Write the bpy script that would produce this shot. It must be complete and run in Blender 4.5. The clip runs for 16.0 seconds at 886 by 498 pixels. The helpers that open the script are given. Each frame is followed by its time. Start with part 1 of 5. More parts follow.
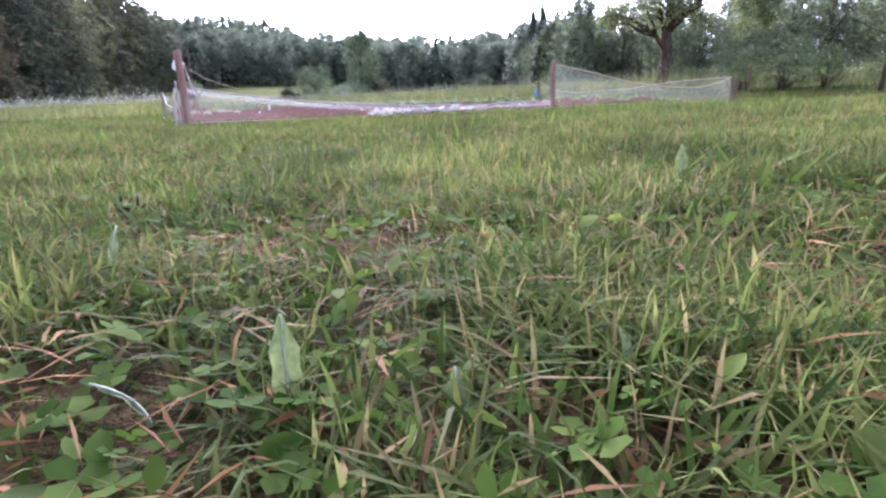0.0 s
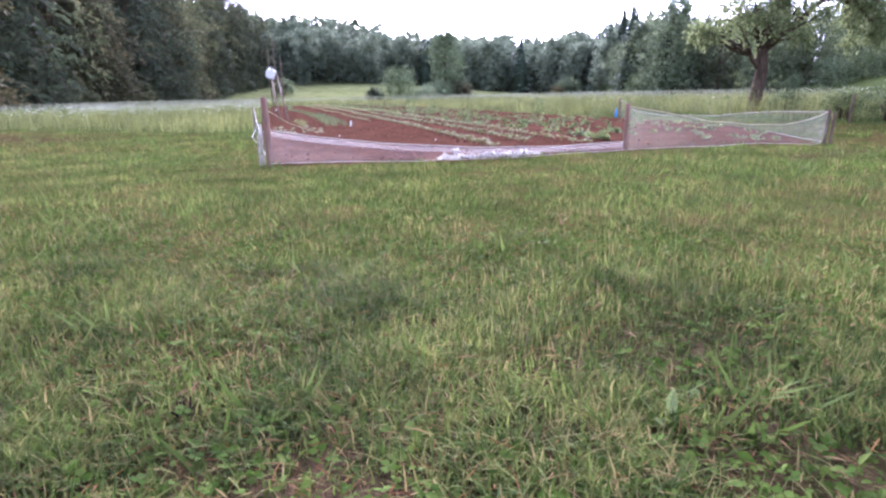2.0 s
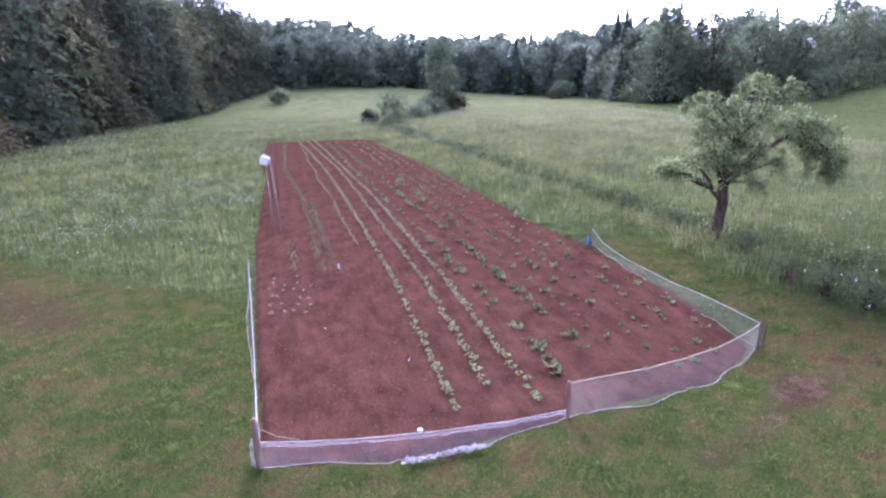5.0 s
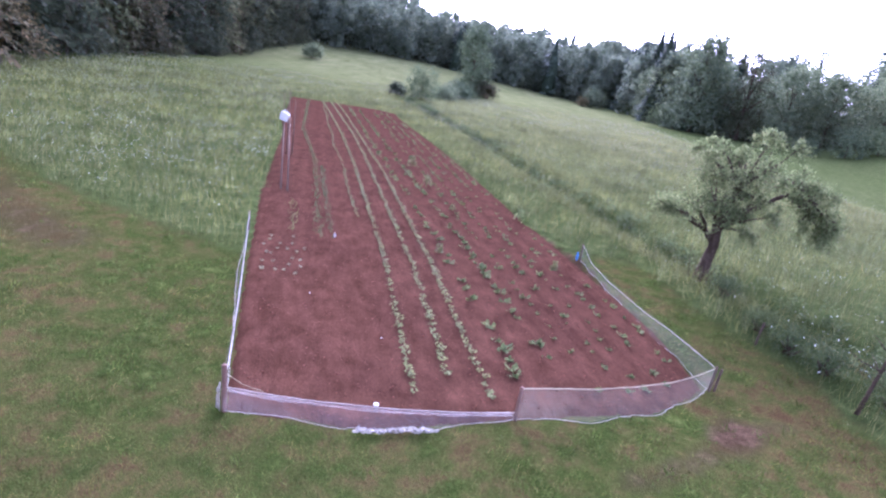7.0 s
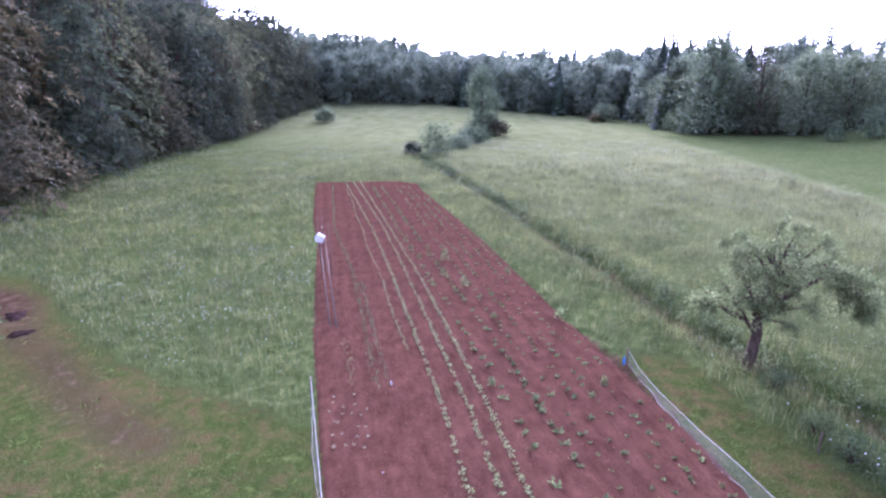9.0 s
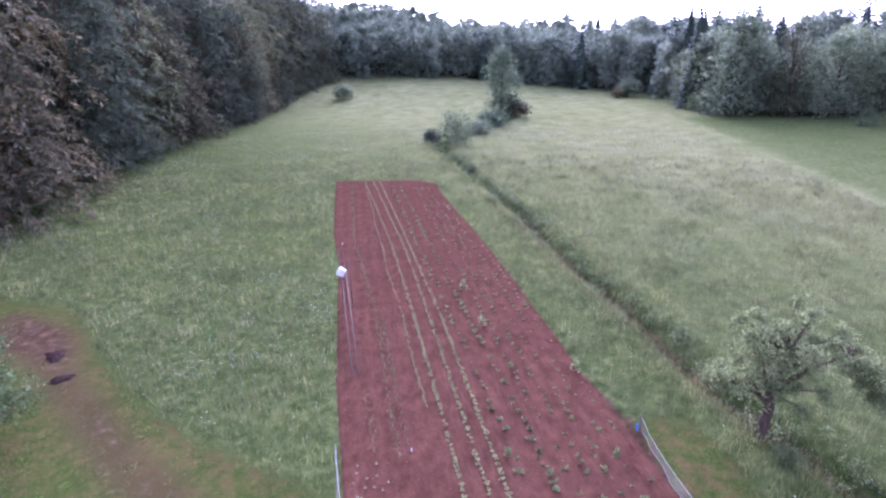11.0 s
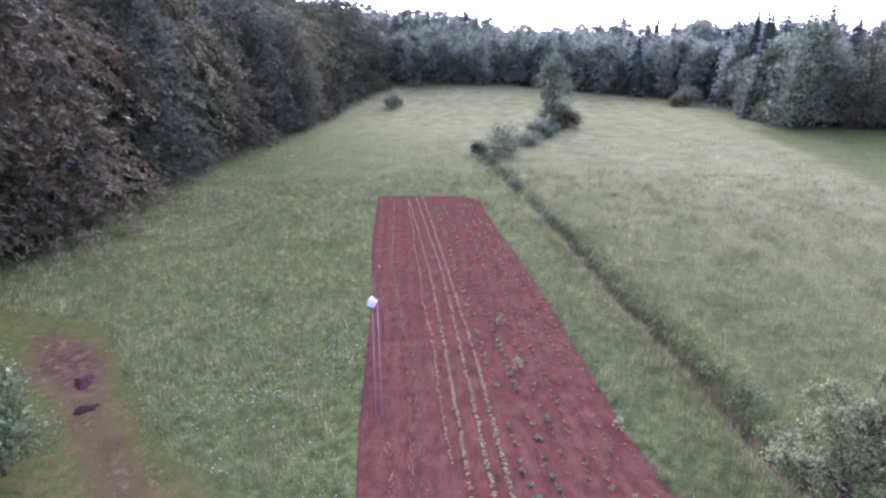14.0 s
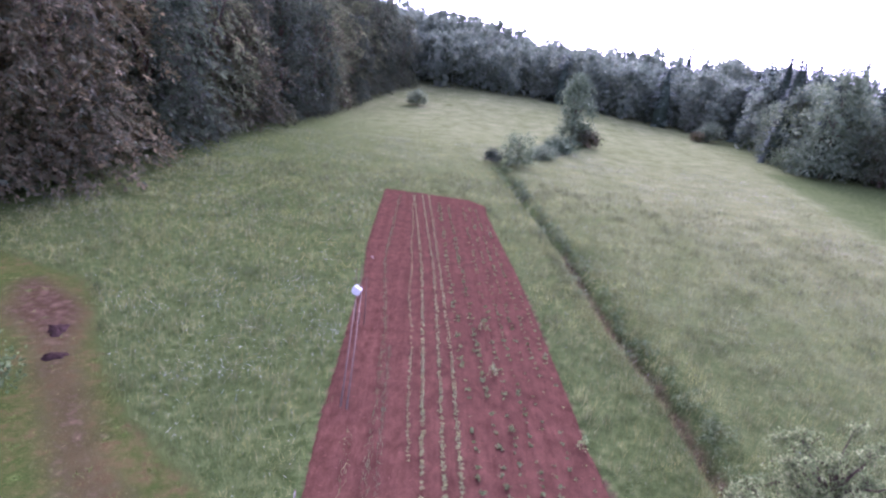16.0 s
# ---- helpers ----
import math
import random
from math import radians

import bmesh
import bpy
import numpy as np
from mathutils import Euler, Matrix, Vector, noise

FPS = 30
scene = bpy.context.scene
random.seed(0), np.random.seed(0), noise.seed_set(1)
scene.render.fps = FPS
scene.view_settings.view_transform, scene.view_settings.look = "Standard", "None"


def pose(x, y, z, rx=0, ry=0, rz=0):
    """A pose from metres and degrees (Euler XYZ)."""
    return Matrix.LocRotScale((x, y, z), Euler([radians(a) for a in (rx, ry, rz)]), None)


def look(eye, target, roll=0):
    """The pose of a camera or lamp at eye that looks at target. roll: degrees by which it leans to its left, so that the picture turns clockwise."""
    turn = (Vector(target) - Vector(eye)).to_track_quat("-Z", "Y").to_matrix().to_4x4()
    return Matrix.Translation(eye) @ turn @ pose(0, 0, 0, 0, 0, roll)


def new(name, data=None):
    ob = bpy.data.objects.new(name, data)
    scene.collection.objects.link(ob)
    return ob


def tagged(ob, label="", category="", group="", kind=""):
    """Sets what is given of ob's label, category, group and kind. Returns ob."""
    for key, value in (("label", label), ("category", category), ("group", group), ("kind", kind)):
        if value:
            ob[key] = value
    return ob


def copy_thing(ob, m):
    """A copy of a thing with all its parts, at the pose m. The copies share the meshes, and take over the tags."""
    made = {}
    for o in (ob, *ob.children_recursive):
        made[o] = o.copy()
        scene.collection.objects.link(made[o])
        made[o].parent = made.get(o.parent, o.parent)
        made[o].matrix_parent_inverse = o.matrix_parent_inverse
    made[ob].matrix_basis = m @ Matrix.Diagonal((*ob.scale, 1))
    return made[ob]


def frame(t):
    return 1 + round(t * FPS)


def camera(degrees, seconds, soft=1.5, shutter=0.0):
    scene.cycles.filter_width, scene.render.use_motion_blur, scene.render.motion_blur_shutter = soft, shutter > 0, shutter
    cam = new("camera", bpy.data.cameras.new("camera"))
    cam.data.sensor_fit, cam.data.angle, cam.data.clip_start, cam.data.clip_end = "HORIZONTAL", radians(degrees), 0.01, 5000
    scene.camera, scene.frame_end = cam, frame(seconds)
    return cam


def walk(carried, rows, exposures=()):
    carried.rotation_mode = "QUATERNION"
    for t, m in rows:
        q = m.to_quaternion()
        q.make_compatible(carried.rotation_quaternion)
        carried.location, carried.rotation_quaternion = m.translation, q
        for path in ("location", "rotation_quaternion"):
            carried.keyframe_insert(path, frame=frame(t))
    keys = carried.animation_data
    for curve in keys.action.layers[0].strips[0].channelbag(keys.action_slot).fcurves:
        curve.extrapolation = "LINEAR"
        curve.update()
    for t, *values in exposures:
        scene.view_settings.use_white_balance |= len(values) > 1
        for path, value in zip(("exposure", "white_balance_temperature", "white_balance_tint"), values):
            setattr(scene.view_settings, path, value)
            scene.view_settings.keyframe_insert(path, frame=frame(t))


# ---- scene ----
cam = camera(76.0, 16.0, 2.4)

EXPOSURES = [(0.0, 2.54, 5000, 36), (2.0, 2.68, 4950, 38), (3.0, 2.64, 4740, 43), (4.5, 2.38, 4700, 47), (7.0, 2.46, 4670, 48), (9.0, 2.52, 4600, 52), (12.0, 2.50, 4690, 58), (16.0, 2.40, 4770, 60)]
PATH = [
    (0, (0.859, 0.647, 0.2), (0.831, 2.577, -0.324), -2.2),
    (0.5, (0.864, 0.698, 0.211), (0.75, 2.597, -0.405), -2.4),
    (1, (0.867, 0.711, 0.232), (0.745, 2.649, -0.249), -2.0),
    (1.5, (0.88, 0.682, 0.262), (0.72, 2.587, -0.326), -1.5),
    (2, (1.008, 0.658, 0.672), (0.717, 2.566, 0.148), -1.2),
    (2.5, (0.978, 0.991, 1.305), (0.699, 2.896, 0.766), -5.8),
    (3, (1.177, 1.07, 2.327), (0.923, 2.976, 1.774), -4.1),
    (3.5, (1.418, 1.046, 3.303), (1.156, 2.982, 2.874), 0.3),
    (4, (1.49, 0.933, 3.932), (1.243, 2.845, 3.399), 3.3),
    (4.5, (1.523, 0.793, 4.251), (1.241, 2.686, 3.672), -1.7),
    (4.7, (1.532, 0.76, 4.372), (1.243, 2.657, 3.81), -2.3),
    (6.8, (1.874, 0.46, 4.523), (1.568, 2.344, 3.923), 6.9),
    (7, (1.818, 0.381, 4.716), (1.529, 2.261, 4.098), 8.9),
    (7.5, (1.602, 0.462, 5.276), (1.223, 2.336, 4.689), -5.2),
    (8, (1.351, 0.484, 6.014), (0.987, 2.345, 5.381), -3.4),
    (8.5, (1.338, 0.532, 6.8), (0.964, 2.41, 6.223), -1.4),
    (9, (1.37, 0.422, 7.823), (0.956, 2.303, 7.282), -1.3),
    (9.2, (1.338, 0.529, 8.351), (0.916, 2.393, 7.761), -1.0),
    (11.3, (1.337, 1.197, 10.971), (0.84, 3.019, 10.312), -2.1),
    (11.5, (1.333, 1.385, 10.985), (0.804, 3.199, 10.328), -1.8),
    (12, (1.346, 1.743, 11.418), (0.791, 3.565, 10.805), -1.9),
    (12.5, (1.314, 1.837, 11.46), (0.769, 3.651, 10.817), -1.8),
    (13, (1.485, 1.924, 11.777), (0.885, 3.781, 11.339), -3.3),
    (13.5, (1.422, 2.403, 11.484), (0.815, 4.205, 10.865), -2.1),
    (14, (1.445, 2.82, 11.559), (0.804, 4.603, 10.919), -2.2),
    (14.5, (1.544, 2.908, 11.51), (0.862, 4.712, 10.98), -1.3),
    (15, (1.689, 2.861, 11.522), (1.012, 4.68, 11.04), -1.5),
    (15.5, (1.831, 3.17, 11.24), (1.137, 4.952, 10.653), -1.3),
    (16, (1.961, 3.167, 11.271), (1.299, 4.948, 10.643), 5.4),
]
walk(cam, [(t, look(eye, target, roll)) for t, eye, target, roll in PATH], EXPOSURES)

# ---- world and sun ----
SKY_AZ = radians(-12)
world = bpy.data.worlds.new("evening_sky")
scene.world = world
world.use_nodes = True
wn, wl = world.node_tree.nodes, world.node_tree.links
wn.clear()
sky = wn.new("ShaderNodeTexSky")
sky.sky_type = "NISHITA"
sky.sun_disc = False
sky.sun_elevation = radians(28)
sky.sun_rotation = SKY_AZ
sky.air_density, sky.dust_density, sky.ozone_density = 1.0, 4.0, 1.0
bg = wn.new("ShaderNodeBackground")
bg.inputs["Strength"].default_value = 0.15
wout = wn.new("ShaderNodeOutputWorld")
pale = wn.new("ShaderNodeHueSaturation")
pale.inputs["Saturation"].default_value = 0.35
wl.new(sky.outputs["Color"], pale.inputs["Color"])
wl.new(pale.outputs["Color"], bg.inputs["Color"])
wl.new(bg.outputs["Background"], wout.inputs["Surface"])

sun_data = bpy.data.lights.new("sun", "SUN")
sun_data.energy, sun_data.angle, sun_data.color = 0.7, radians(25), (1.0, 0.95, 0.88)
sun = new("sun", sun_data)
sun.matrix_world = look((0, 0, 60), Vector((0, 0, 60)) - Vector((math.sin(SKY_AZ) * math.cos(radians(28)), math.cos(SKY_AZ) * math.cos(radians(28)), math.sin(radians(28)))))


# ---- materials ----
def mat_new(name):
    m = bpy.data.materials.new(name)
    m.use_nodes = True
    m.node_tree.nodes.clear()
    return m, m.node_tree.nodes, m.node_tree.links


def ramp(n, stops):
    r = n.new("ShaderNodeValToRGB")
    while len(r.color_ramp.elements) < len(stops):
        r.color_ramp.elements.new(0.5)
    for e, (p, c) in zip(r.color_ramp.elements, stops):
        e.position, e.color = p, (*c, 1)
    return r


def noise_tex(n, l, scale, detail=4, rough=0.6, coords=None):
    t = n.new("ShaderNodeTexNoise")
    t.inputs["Scale"].default_value, t.inputs["Detail"].default_value, t.inputs["Roughness"].default_value = scale, detail, rough
    if coords is not None:
        l.new(coords, t.inputs["Vector"])
    return t


def mix_col(n, l, fac, a, b, kind="MIX"):
    m = n.new("ShaderNodeMix")
    m.data_type, m.blend_type = "RGBA", kind
    for sock, v in ((m.inputs["Factor"], fac), (m.inputs["A"], a), (m.inputs["B"], b)):
        if isinstance(v, (int, float)):
            sock.default_value = v
        elif isinstance(v, tuple):
            sock.default_value = (*v, 1)
        else:
            l.new(v, sock)
    return m.outputs["Result"]


def drill_lines(n, l, pos):
    """Faint long swathes that run along the valley, left by earlier mowing."""
    mp = n.new("ShaderNodeMapping")
    mp.vector_type = "TEXTURE"
    mp.inputs["Scale"].default_value = (1, 16, 1)
    mp.inputs["Rotation"].default_value = (0, 0, radians(17))
    l.new(pos, mp.inputs["Vector"])
    t = noise_tex(n, l, 0.42, 3, 0.55, mp.outputs["Vector"])
    r = ramp(n, [(0.34, (0.9, 0.92, 0.87)), (0.5, (1.0, 1.0, 1.0)), (0.66, (1.06, 1.05, 1.07))])
    l.new(t.outputs["Fac"], r.inputs["Fac"])
    return r.outputs["Color"]


def foliage(name, colours, rough=0.75, thin=0.3, patch=0.5, per_object=0.35, ripe=None, drift=1.0, gloss=0.04, clumpy=1.0):
    """Leaf colour that varies leaf by leaf, in drifts, and plant by plant."""
    m, n, l = mat_new(name)
    geo, info, pos = n.new("ShaderNodeNewGeometry"), n.new("ShaderNodeObjectInfo"), n.new("ShaderNodeTexCoord")
    r = ramp(n, [(i / max(1, len(colours) - 1), c) for i, c in enumerate(colours)])
    l.new(geo.outputs["Random Per Island"], r.inputs["Fac"])
    big = noise_tex(n, l, patch, 3, 0.6, pos.outputs["Object"])
    fine = ramp(n, [(0.3, (0.62**drift, 0.66**drift, 0.62**drift)), (0.7, (1.3**drift, 1.25**drift, 1.15**drift))])
    l.new(big.outputs["Fac"], fine.inputs["Fac"])
    c = mix_col(n, l, 1.0, r.outputs["Color"], fine.outputs["Color"], "MULTIPLY")
    small = noise_tex(n, l, patch * 4.5, 3, 0.6, pos.outputs["Object"])
    clump = ramp(n, [(0.32, (0.66**clumpy, 0.7**clumpy, 0.66**clumpy)), (0.68, (1.32**clumpy, 1.28**clumpy, 1.3**clumpy))])
    l.new(small.outputs["Fac"], clump.inputs["Fac"])
    c = mix_col(n, l, 1.0, c, clump.outputs["Color"], "MULTIPLY")
    own_tone = ramp(n, [(0.0, (0.55, 0.6, 0.6)), (0.35, (0.85, 0.85, 0.9)), (0.65, (1.15, 1.1, 1.0)), (1.0, (1.6, 1.45, 1.1))])
    l.new(info.outputs["Random"], own_tone.inputs["Fac"])
    c = mix_col(n, l, per_object, c, mix_col(n, l, 1.0, c, own_tone.outputs["Color"], "MULTIPLY"))
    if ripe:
        # the grass is riper up the valley; its darker left side paints in shade
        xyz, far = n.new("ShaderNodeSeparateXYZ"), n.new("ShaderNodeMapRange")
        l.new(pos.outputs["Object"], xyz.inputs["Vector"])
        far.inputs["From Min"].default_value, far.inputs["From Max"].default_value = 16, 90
        ripe_shade_slant = n.new("ShaderNodeMath")
        ripe_shade_slant.operation = "MULTIPLY_ADD"
        ripe_shade_slant.inputs[1].default_value = 0.9
        l.new(xyz.outputs["X"], ripe_shade_slant.inputs[0])
        l.new(xyz.outputs["Y"], ripe_shade_slant.inputs[2])
        l.new(ripe_shade_slant.outputs["Value"], far.inputs["Value"])
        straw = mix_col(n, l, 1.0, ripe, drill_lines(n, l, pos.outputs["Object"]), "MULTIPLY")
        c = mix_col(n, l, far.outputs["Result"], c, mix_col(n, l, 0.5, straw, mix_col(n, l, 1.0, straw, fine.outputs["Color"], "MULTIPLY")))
    p = n.new("ShaderNodeBsdfPrincipled")
    p.inputs["Roughness"].default_value = rough
    p.inputs["Specular IOR Level"].default_value = gloss
    l.new(c, p.inputs["Base Color"])
    t = n.new("ShaderNodeBsdfTranslucent")
    l.new(c, t.inputs["Color"])
    mx = n.new("ShaderNodeMixShader")
    mx.inputs["Fac"].default_value = thin
    l.new(p.outputs["BSDF"], mx.inputs[1])
    l.new(t.outputs["BSDF"], mx.inputs[2])
    o = n.new("ShaderNodeOutputMaterial")
    l.new(mx.outputs["Shader"], o.inputs["Surface"])
    return m


def solid(name, dark, light, scale=8, rough=0.8, bump=0.3, stretch=(1, 1, 1), fine=40, turn=0.0, blotch=0.0, gloss=0.25):
    m, n, l = mat_new(name)
    pos, mp = n.new("ShaderNodeTexCoord"), n.new("ShaderNodeMapping")
    mp.vector_type = "TEXTURE"
    mp.inputs["Scale"].default_value = [1 / v for v in stretch]
    mp.inputs["Rotation"].default_value = (0, 0, turn)
    l.new(pos.outputs["Object"], mp.inputs["Vector"])
    a = noise_tex(n, l, scale, 6, 0.65, mp.outputs["Vector"])
    b = noise_tex(n, l, fine, 3, 0.6, mp.outputs["Vector"])
    r = ramp(n, [(0.3, dark), (0.7, light)])
    l.new(a.outputs["Fac"], r.inputs["Fac"])
    g = ramp(n, [(0.3, (0.75, 0.75, 0.75)), (0.7, (1.2, 1.2, 1.2))])
    l.new(b.outputs["Fac"], g.inputs["Fac"])
    p = n.new("ShaderNodeBsdfPrincipled")
    p.inputs["Roughness"].default_value = rough
    p.inputs["Specular IOR Level"].default_value = gloss
    c = mix_col(n, l, 1.0, r.outputs["Color"], g.outputs["Color"], "MULTIPLY")
    if blotch:
        wide = noise_tex(n, l, 0.55, 3, 0.55, pos.outputs["Object"])
        damp = ramp(n, [(0.36, (1 - blotch, 1 - blotch, 1 - 0.8 * blotch)), (0.5, (1, 1, 1)), (0.68, (1 + blotch, 1 + blotch, 1 + blotch))])
        l.new(wide.outputs["Fac"], damp.inputs["Fac"])
        c = mix_col(n, l, 1.0, c, damp.outputs["Color"], "MULTIPLY")
    l.new(c, p.inputs["Base Color"])
    bp = n.new("ShaderNodeBump")
    bp.inputs["Strength"].default_value, bp.inputs["Distance"].default_value = bump, 0.02
    l.new(b.outputs["Fac"], bp.inputs["Height"])
    l.new(bp.outputs["Normal"], p.inputs["Normal"])
    o = n.new("ShaderNodeOutputMaterial")
    l.new(p.outputs["BSDF"], o.inputs["Surface"])
    return m


def netting(name, colour, cover):
    """Fine mesh netting: mostly holes, denser where it is gathered."""
    m, n, l = mat_new(name)
    pos = n.new("ShaderNodeTexCoord")
    a = noise_tex(n, l, 5, 4, 0.6, pos.outputs["Object"])
    r = n.new("ShaderNodeMapRange")
    r.inputs["From Min"].default_value, r.inputs["From Max"].default_value = 0.3, 0.7
    r.inputs["To Min"].default_value, r.inputs["To Max"].default_value = cover * 0.7, min(1, cover * 1.3)
    l.new(a.outputs["Fac"], r.inputs["Value"])
    d, tr, tl = n.new("ShaderNodeBsdfDiffuse"), n.new("ShaderNodeBsdfTransparent"), n.new("ShaderNodeBsdfTranslucent")
    d.inputs["Color"].default_value = tl.inputs["Color"].default_value = (*colour, 1)
    cloth, mx = n.new("ShaderNodeMixShader"), n.new("ShaderNodeMixShader")
    cloth.inputs["Fac"].default_value = 0.4
    l.new(d.outputs["BSDF"], cloth.inputs[1])
    l.new(tl.outputs["BSDF"], cloth.inputs[2])
    l.new(r.outputs["Result"], mx.inputs["Fac"])
    l.new(tr.outputs["BSDF"], mx.inputs[1])
    l.new(cloth.outputs["Shader"], mx.inputs[2])
    o = n.new("ShaderNodeOutputMaterial")
    l.new(mx.outputs["Shader"], o.inputs["Surface"])
    return m


def ground_material():
    """Turf: mown sward, rough meadow, pale ripe meadow and bare earth, told apart by painted-in growth zones; the ripe
    zone also paints shade into the left meadow.
    """
    m, n, l = mat_new("turf")
    pos = n.new("ShaderNodeTexCoord")

    def zone(name):
        a = n.new("ShaderNodeAttribute")
        a.attribute_name = name
        return a.outputs["Fac"]

    big = noise_tex(n, l, 0.35, 5, 0.62, pos.outputs["Object"])
    mid = noise_tex(n, l, 2.2, 5, 0.65, pos.outputs["Object"])
    fine = noise_tex(n, l, 30, 4, 0.7, pos.outputs["Object"])
    mown = ramp(n, [(0.34, (0.07, 0.04, 0.017)), (0.43, (0.085, 0.066, 0.022)), (0.49, (0.062, 0.065, 0.016)), (0.57, (0.038, 0.054, 0.0102)), (0.66, (0.095, 0.105, 0.025))])
    blend = n.new("ShaderNodeMix")
    blend.inputs["Factor"].default_value = 0.6
    l.new(big.outputs["Fac"], blend.inputs["A"])
    l.new(mid.outputs["Fac"], blend.inputs["B"])
    l.new(blend.outputs["Result"], mown.inputs["Fac"])
    # ground colour kept dark, painting in the shaded gaps between tall blades
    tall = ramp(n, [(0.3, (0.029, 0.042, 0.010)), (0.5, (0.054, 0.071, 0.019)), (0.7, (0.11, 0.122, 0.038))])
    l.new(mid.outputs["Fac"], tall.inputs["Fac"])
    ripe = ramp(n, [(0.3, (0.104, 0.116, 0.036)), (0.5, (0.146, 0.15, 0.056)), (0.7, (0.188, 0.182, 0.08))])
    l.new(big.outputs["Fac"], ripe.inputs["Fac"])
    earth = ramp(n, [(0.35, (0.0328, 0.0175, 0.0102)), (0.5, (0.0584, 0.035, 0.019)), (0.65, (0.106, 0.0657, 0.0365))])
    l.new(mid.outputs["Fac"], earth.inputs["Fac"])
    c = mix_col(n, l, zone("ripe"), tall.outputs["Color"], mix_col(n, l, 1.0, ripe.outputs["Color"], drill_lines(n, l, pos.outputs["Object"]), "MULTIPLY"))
    c = mix_col(n, l, zone("mown"), c, mown.outputs["Color"])
    worn = n.new("ShaderNodeMath")
    worn.operation = "MULTIPLY_ADD"
    worn.inputs[1].default_value = 1.6
    worn.use_clamp = True
    gap = n.new("ShaderNodeMath")
    gap.operation = "MULTIPLY_ADD"
    gap.inputs[1].default_value, gap.inputs[2].default_value = 2.6, -1.9
    l.new(blend.outputs["Result"], gap.inputs[0])
    l.new(zone("earth"), worn.inputs[0])
    l.new(gap.outputs["Value"], worn.inputs[2])
    c = mix_col(n, l, worn.outputs["Value"], c, earth.outputs["Color"])
    leafmould = ramp(n, [(0.35, (0.0219, 0.0256, 0.0146)), (0.65, (0.0401, 0.0401, 0.0234))])
    l.new(mid.outputs["Fac"], leafmould.inputs["Fac"])
    c = mix_col(n, l, zone("wood"), c, leafmould.outputs["Color"])
    g = ramp(n, [(0.3, (0.55, 0.57, 0.55)), (0.7, (1.35, 1.35, 1.3))])
    l.new(fine.outputs["Fac"], g.inputs["Fac"])
    c = mix_col(n, l, 1.0, c, g.outputs["Color"], "MULTIPLY")
    p = n.new("ShaderNodeBsdfPrincipled")
    p.inputs["Roughness"].default_value, p.inputs["Specular IOR Level"].default_value = 0.95, 0.0
    l.new(c, p.inputs["Base Color"])
    bp = n.new("ShaderNodeBump")
    bp.inputs["Strength"].default_value, bp.inputs["Distance"].default_value = 0.8, 0.06
    l.new(fine.outputs["Fac"], bp.inputs["Height"])
    l.new(bp.outputs["Normal"], p.inputs["Normal"])
    o = n.new("ShaderNodeOutputMaterial")
    l.new(p.outputs["BSDF"], o.inputs["Surface"])
    return m


TURF = ground_material()
SOIL = solid("red_soil", (0.0411, 0.0181, 0.0102), (0.0942, 0.0427, 0.0243), 2.2, 0.95, 1.0, (1.25, 0.7, 1), 26, radians(23.4), 0.1, 0.0)
CLOD = solid("soil_clod", (0.0949, 0.0409, 0.0248), (0.19, 0.0876, 0.0569), 9, 0.95, 0.6, (1, 1, 1), 40, 0.0, 0.0, 0.0)
BARK = solid("bark", (0.04, 0.027, 0.016), (0.11, 0.078, 0.05), 10, 0.95, 0.9, (1, 1, 0.25), 40, 0.0, 0.0, 0.02)
POST_WOOD = solid("weathered_post_wood", (0.161, 0.0839, 0.0511), (0.292, 0.175, 0.117), 14, 0.85, 0.5, (1, 1, 0.15))
GREY_WOOD = solid("grey_wood", (0.0876, 0.0584, 0.0365), (0.182, 0.131, 0.0876), 14, 0.9, 0.5, (1, 1, 0.15), 40, 0.0, 0.0, 0.03)
NET_WHITE = netting("white_netting", (0.526, 0.482, 0.423), 0.11)
NET_PALE = netting("pale_green_netting", (0.453, 0.453, 0.336), 0.13)
NET_BAND = netting("gathered_netting", (0.526, 0.482, 0.423), 0.27)
NET_HEAP = netting("heaped_netting", (0.511, 0.467, 0.394), 0.5)
CORD = solid("pale_cord", (0.30, 0.25, 0.13), (0.40, 0.33, 0.19), 30, 0.7, 0.2)
CORD_WHITE = solid("white_cord", (0.36, 0.31, 0.24), (0.46, 0.40, 0.31), 30, 0.7, 0.2)
WHITE = solid("white_plastic", (0.646, 0.612, 0.527), (0.714, 0.68, 0.595), 6, 0.6, 0.1, (1, 1, 1), 40, 0.0, 0.0, 0.1)
BLUE = solid("blue_plastic", (0.05, 0.16, 0.42), (0.08, 0.24, 0.55), 6, 0.4, 0.1)
GRASS = foliage("grass_blade", [(0.034, 0.055, 0.011), (0.062, 0.094, 0.018), (0.11, 0.145, 0.03), (0.095, 0.108, 0.028), (0.17, 0.185, 0.05), (0.24, 0.175, 0.08)], 0.7, 0.45, 1.6, 0, None, 1.6, 0.05)
STRAW = foliage("dry_stalk", [(0.19, 0.104, 0.0321), (0.102, 0.0471, 0.0205), (0.234, 0.166, 0.0642), (0.124, 0.0485, 0.0205), (0.204, 0.124, 0.035)], 0.75, 0.15, 3, 0)
WEED = foliage("small_weed_leaf", [(0.05, 0.084, 0.012), (0.084, 0.12, 0.018), (0.115, 0.15, 0.0315), (0.066, 0.1, 0.015), (0.15, 0.18, 0.0638)], 0.8, 0.35, 4, 0, None, 1.2, 0.03)
TUFT = foliage("coarse_tuft", [(0.07, 0.10, 0.018), (0.10, 0.135, 0.026), (0.15, 0.18, 0.045)], 0.75, 0.4, 0.8, 0, None, 0.7)
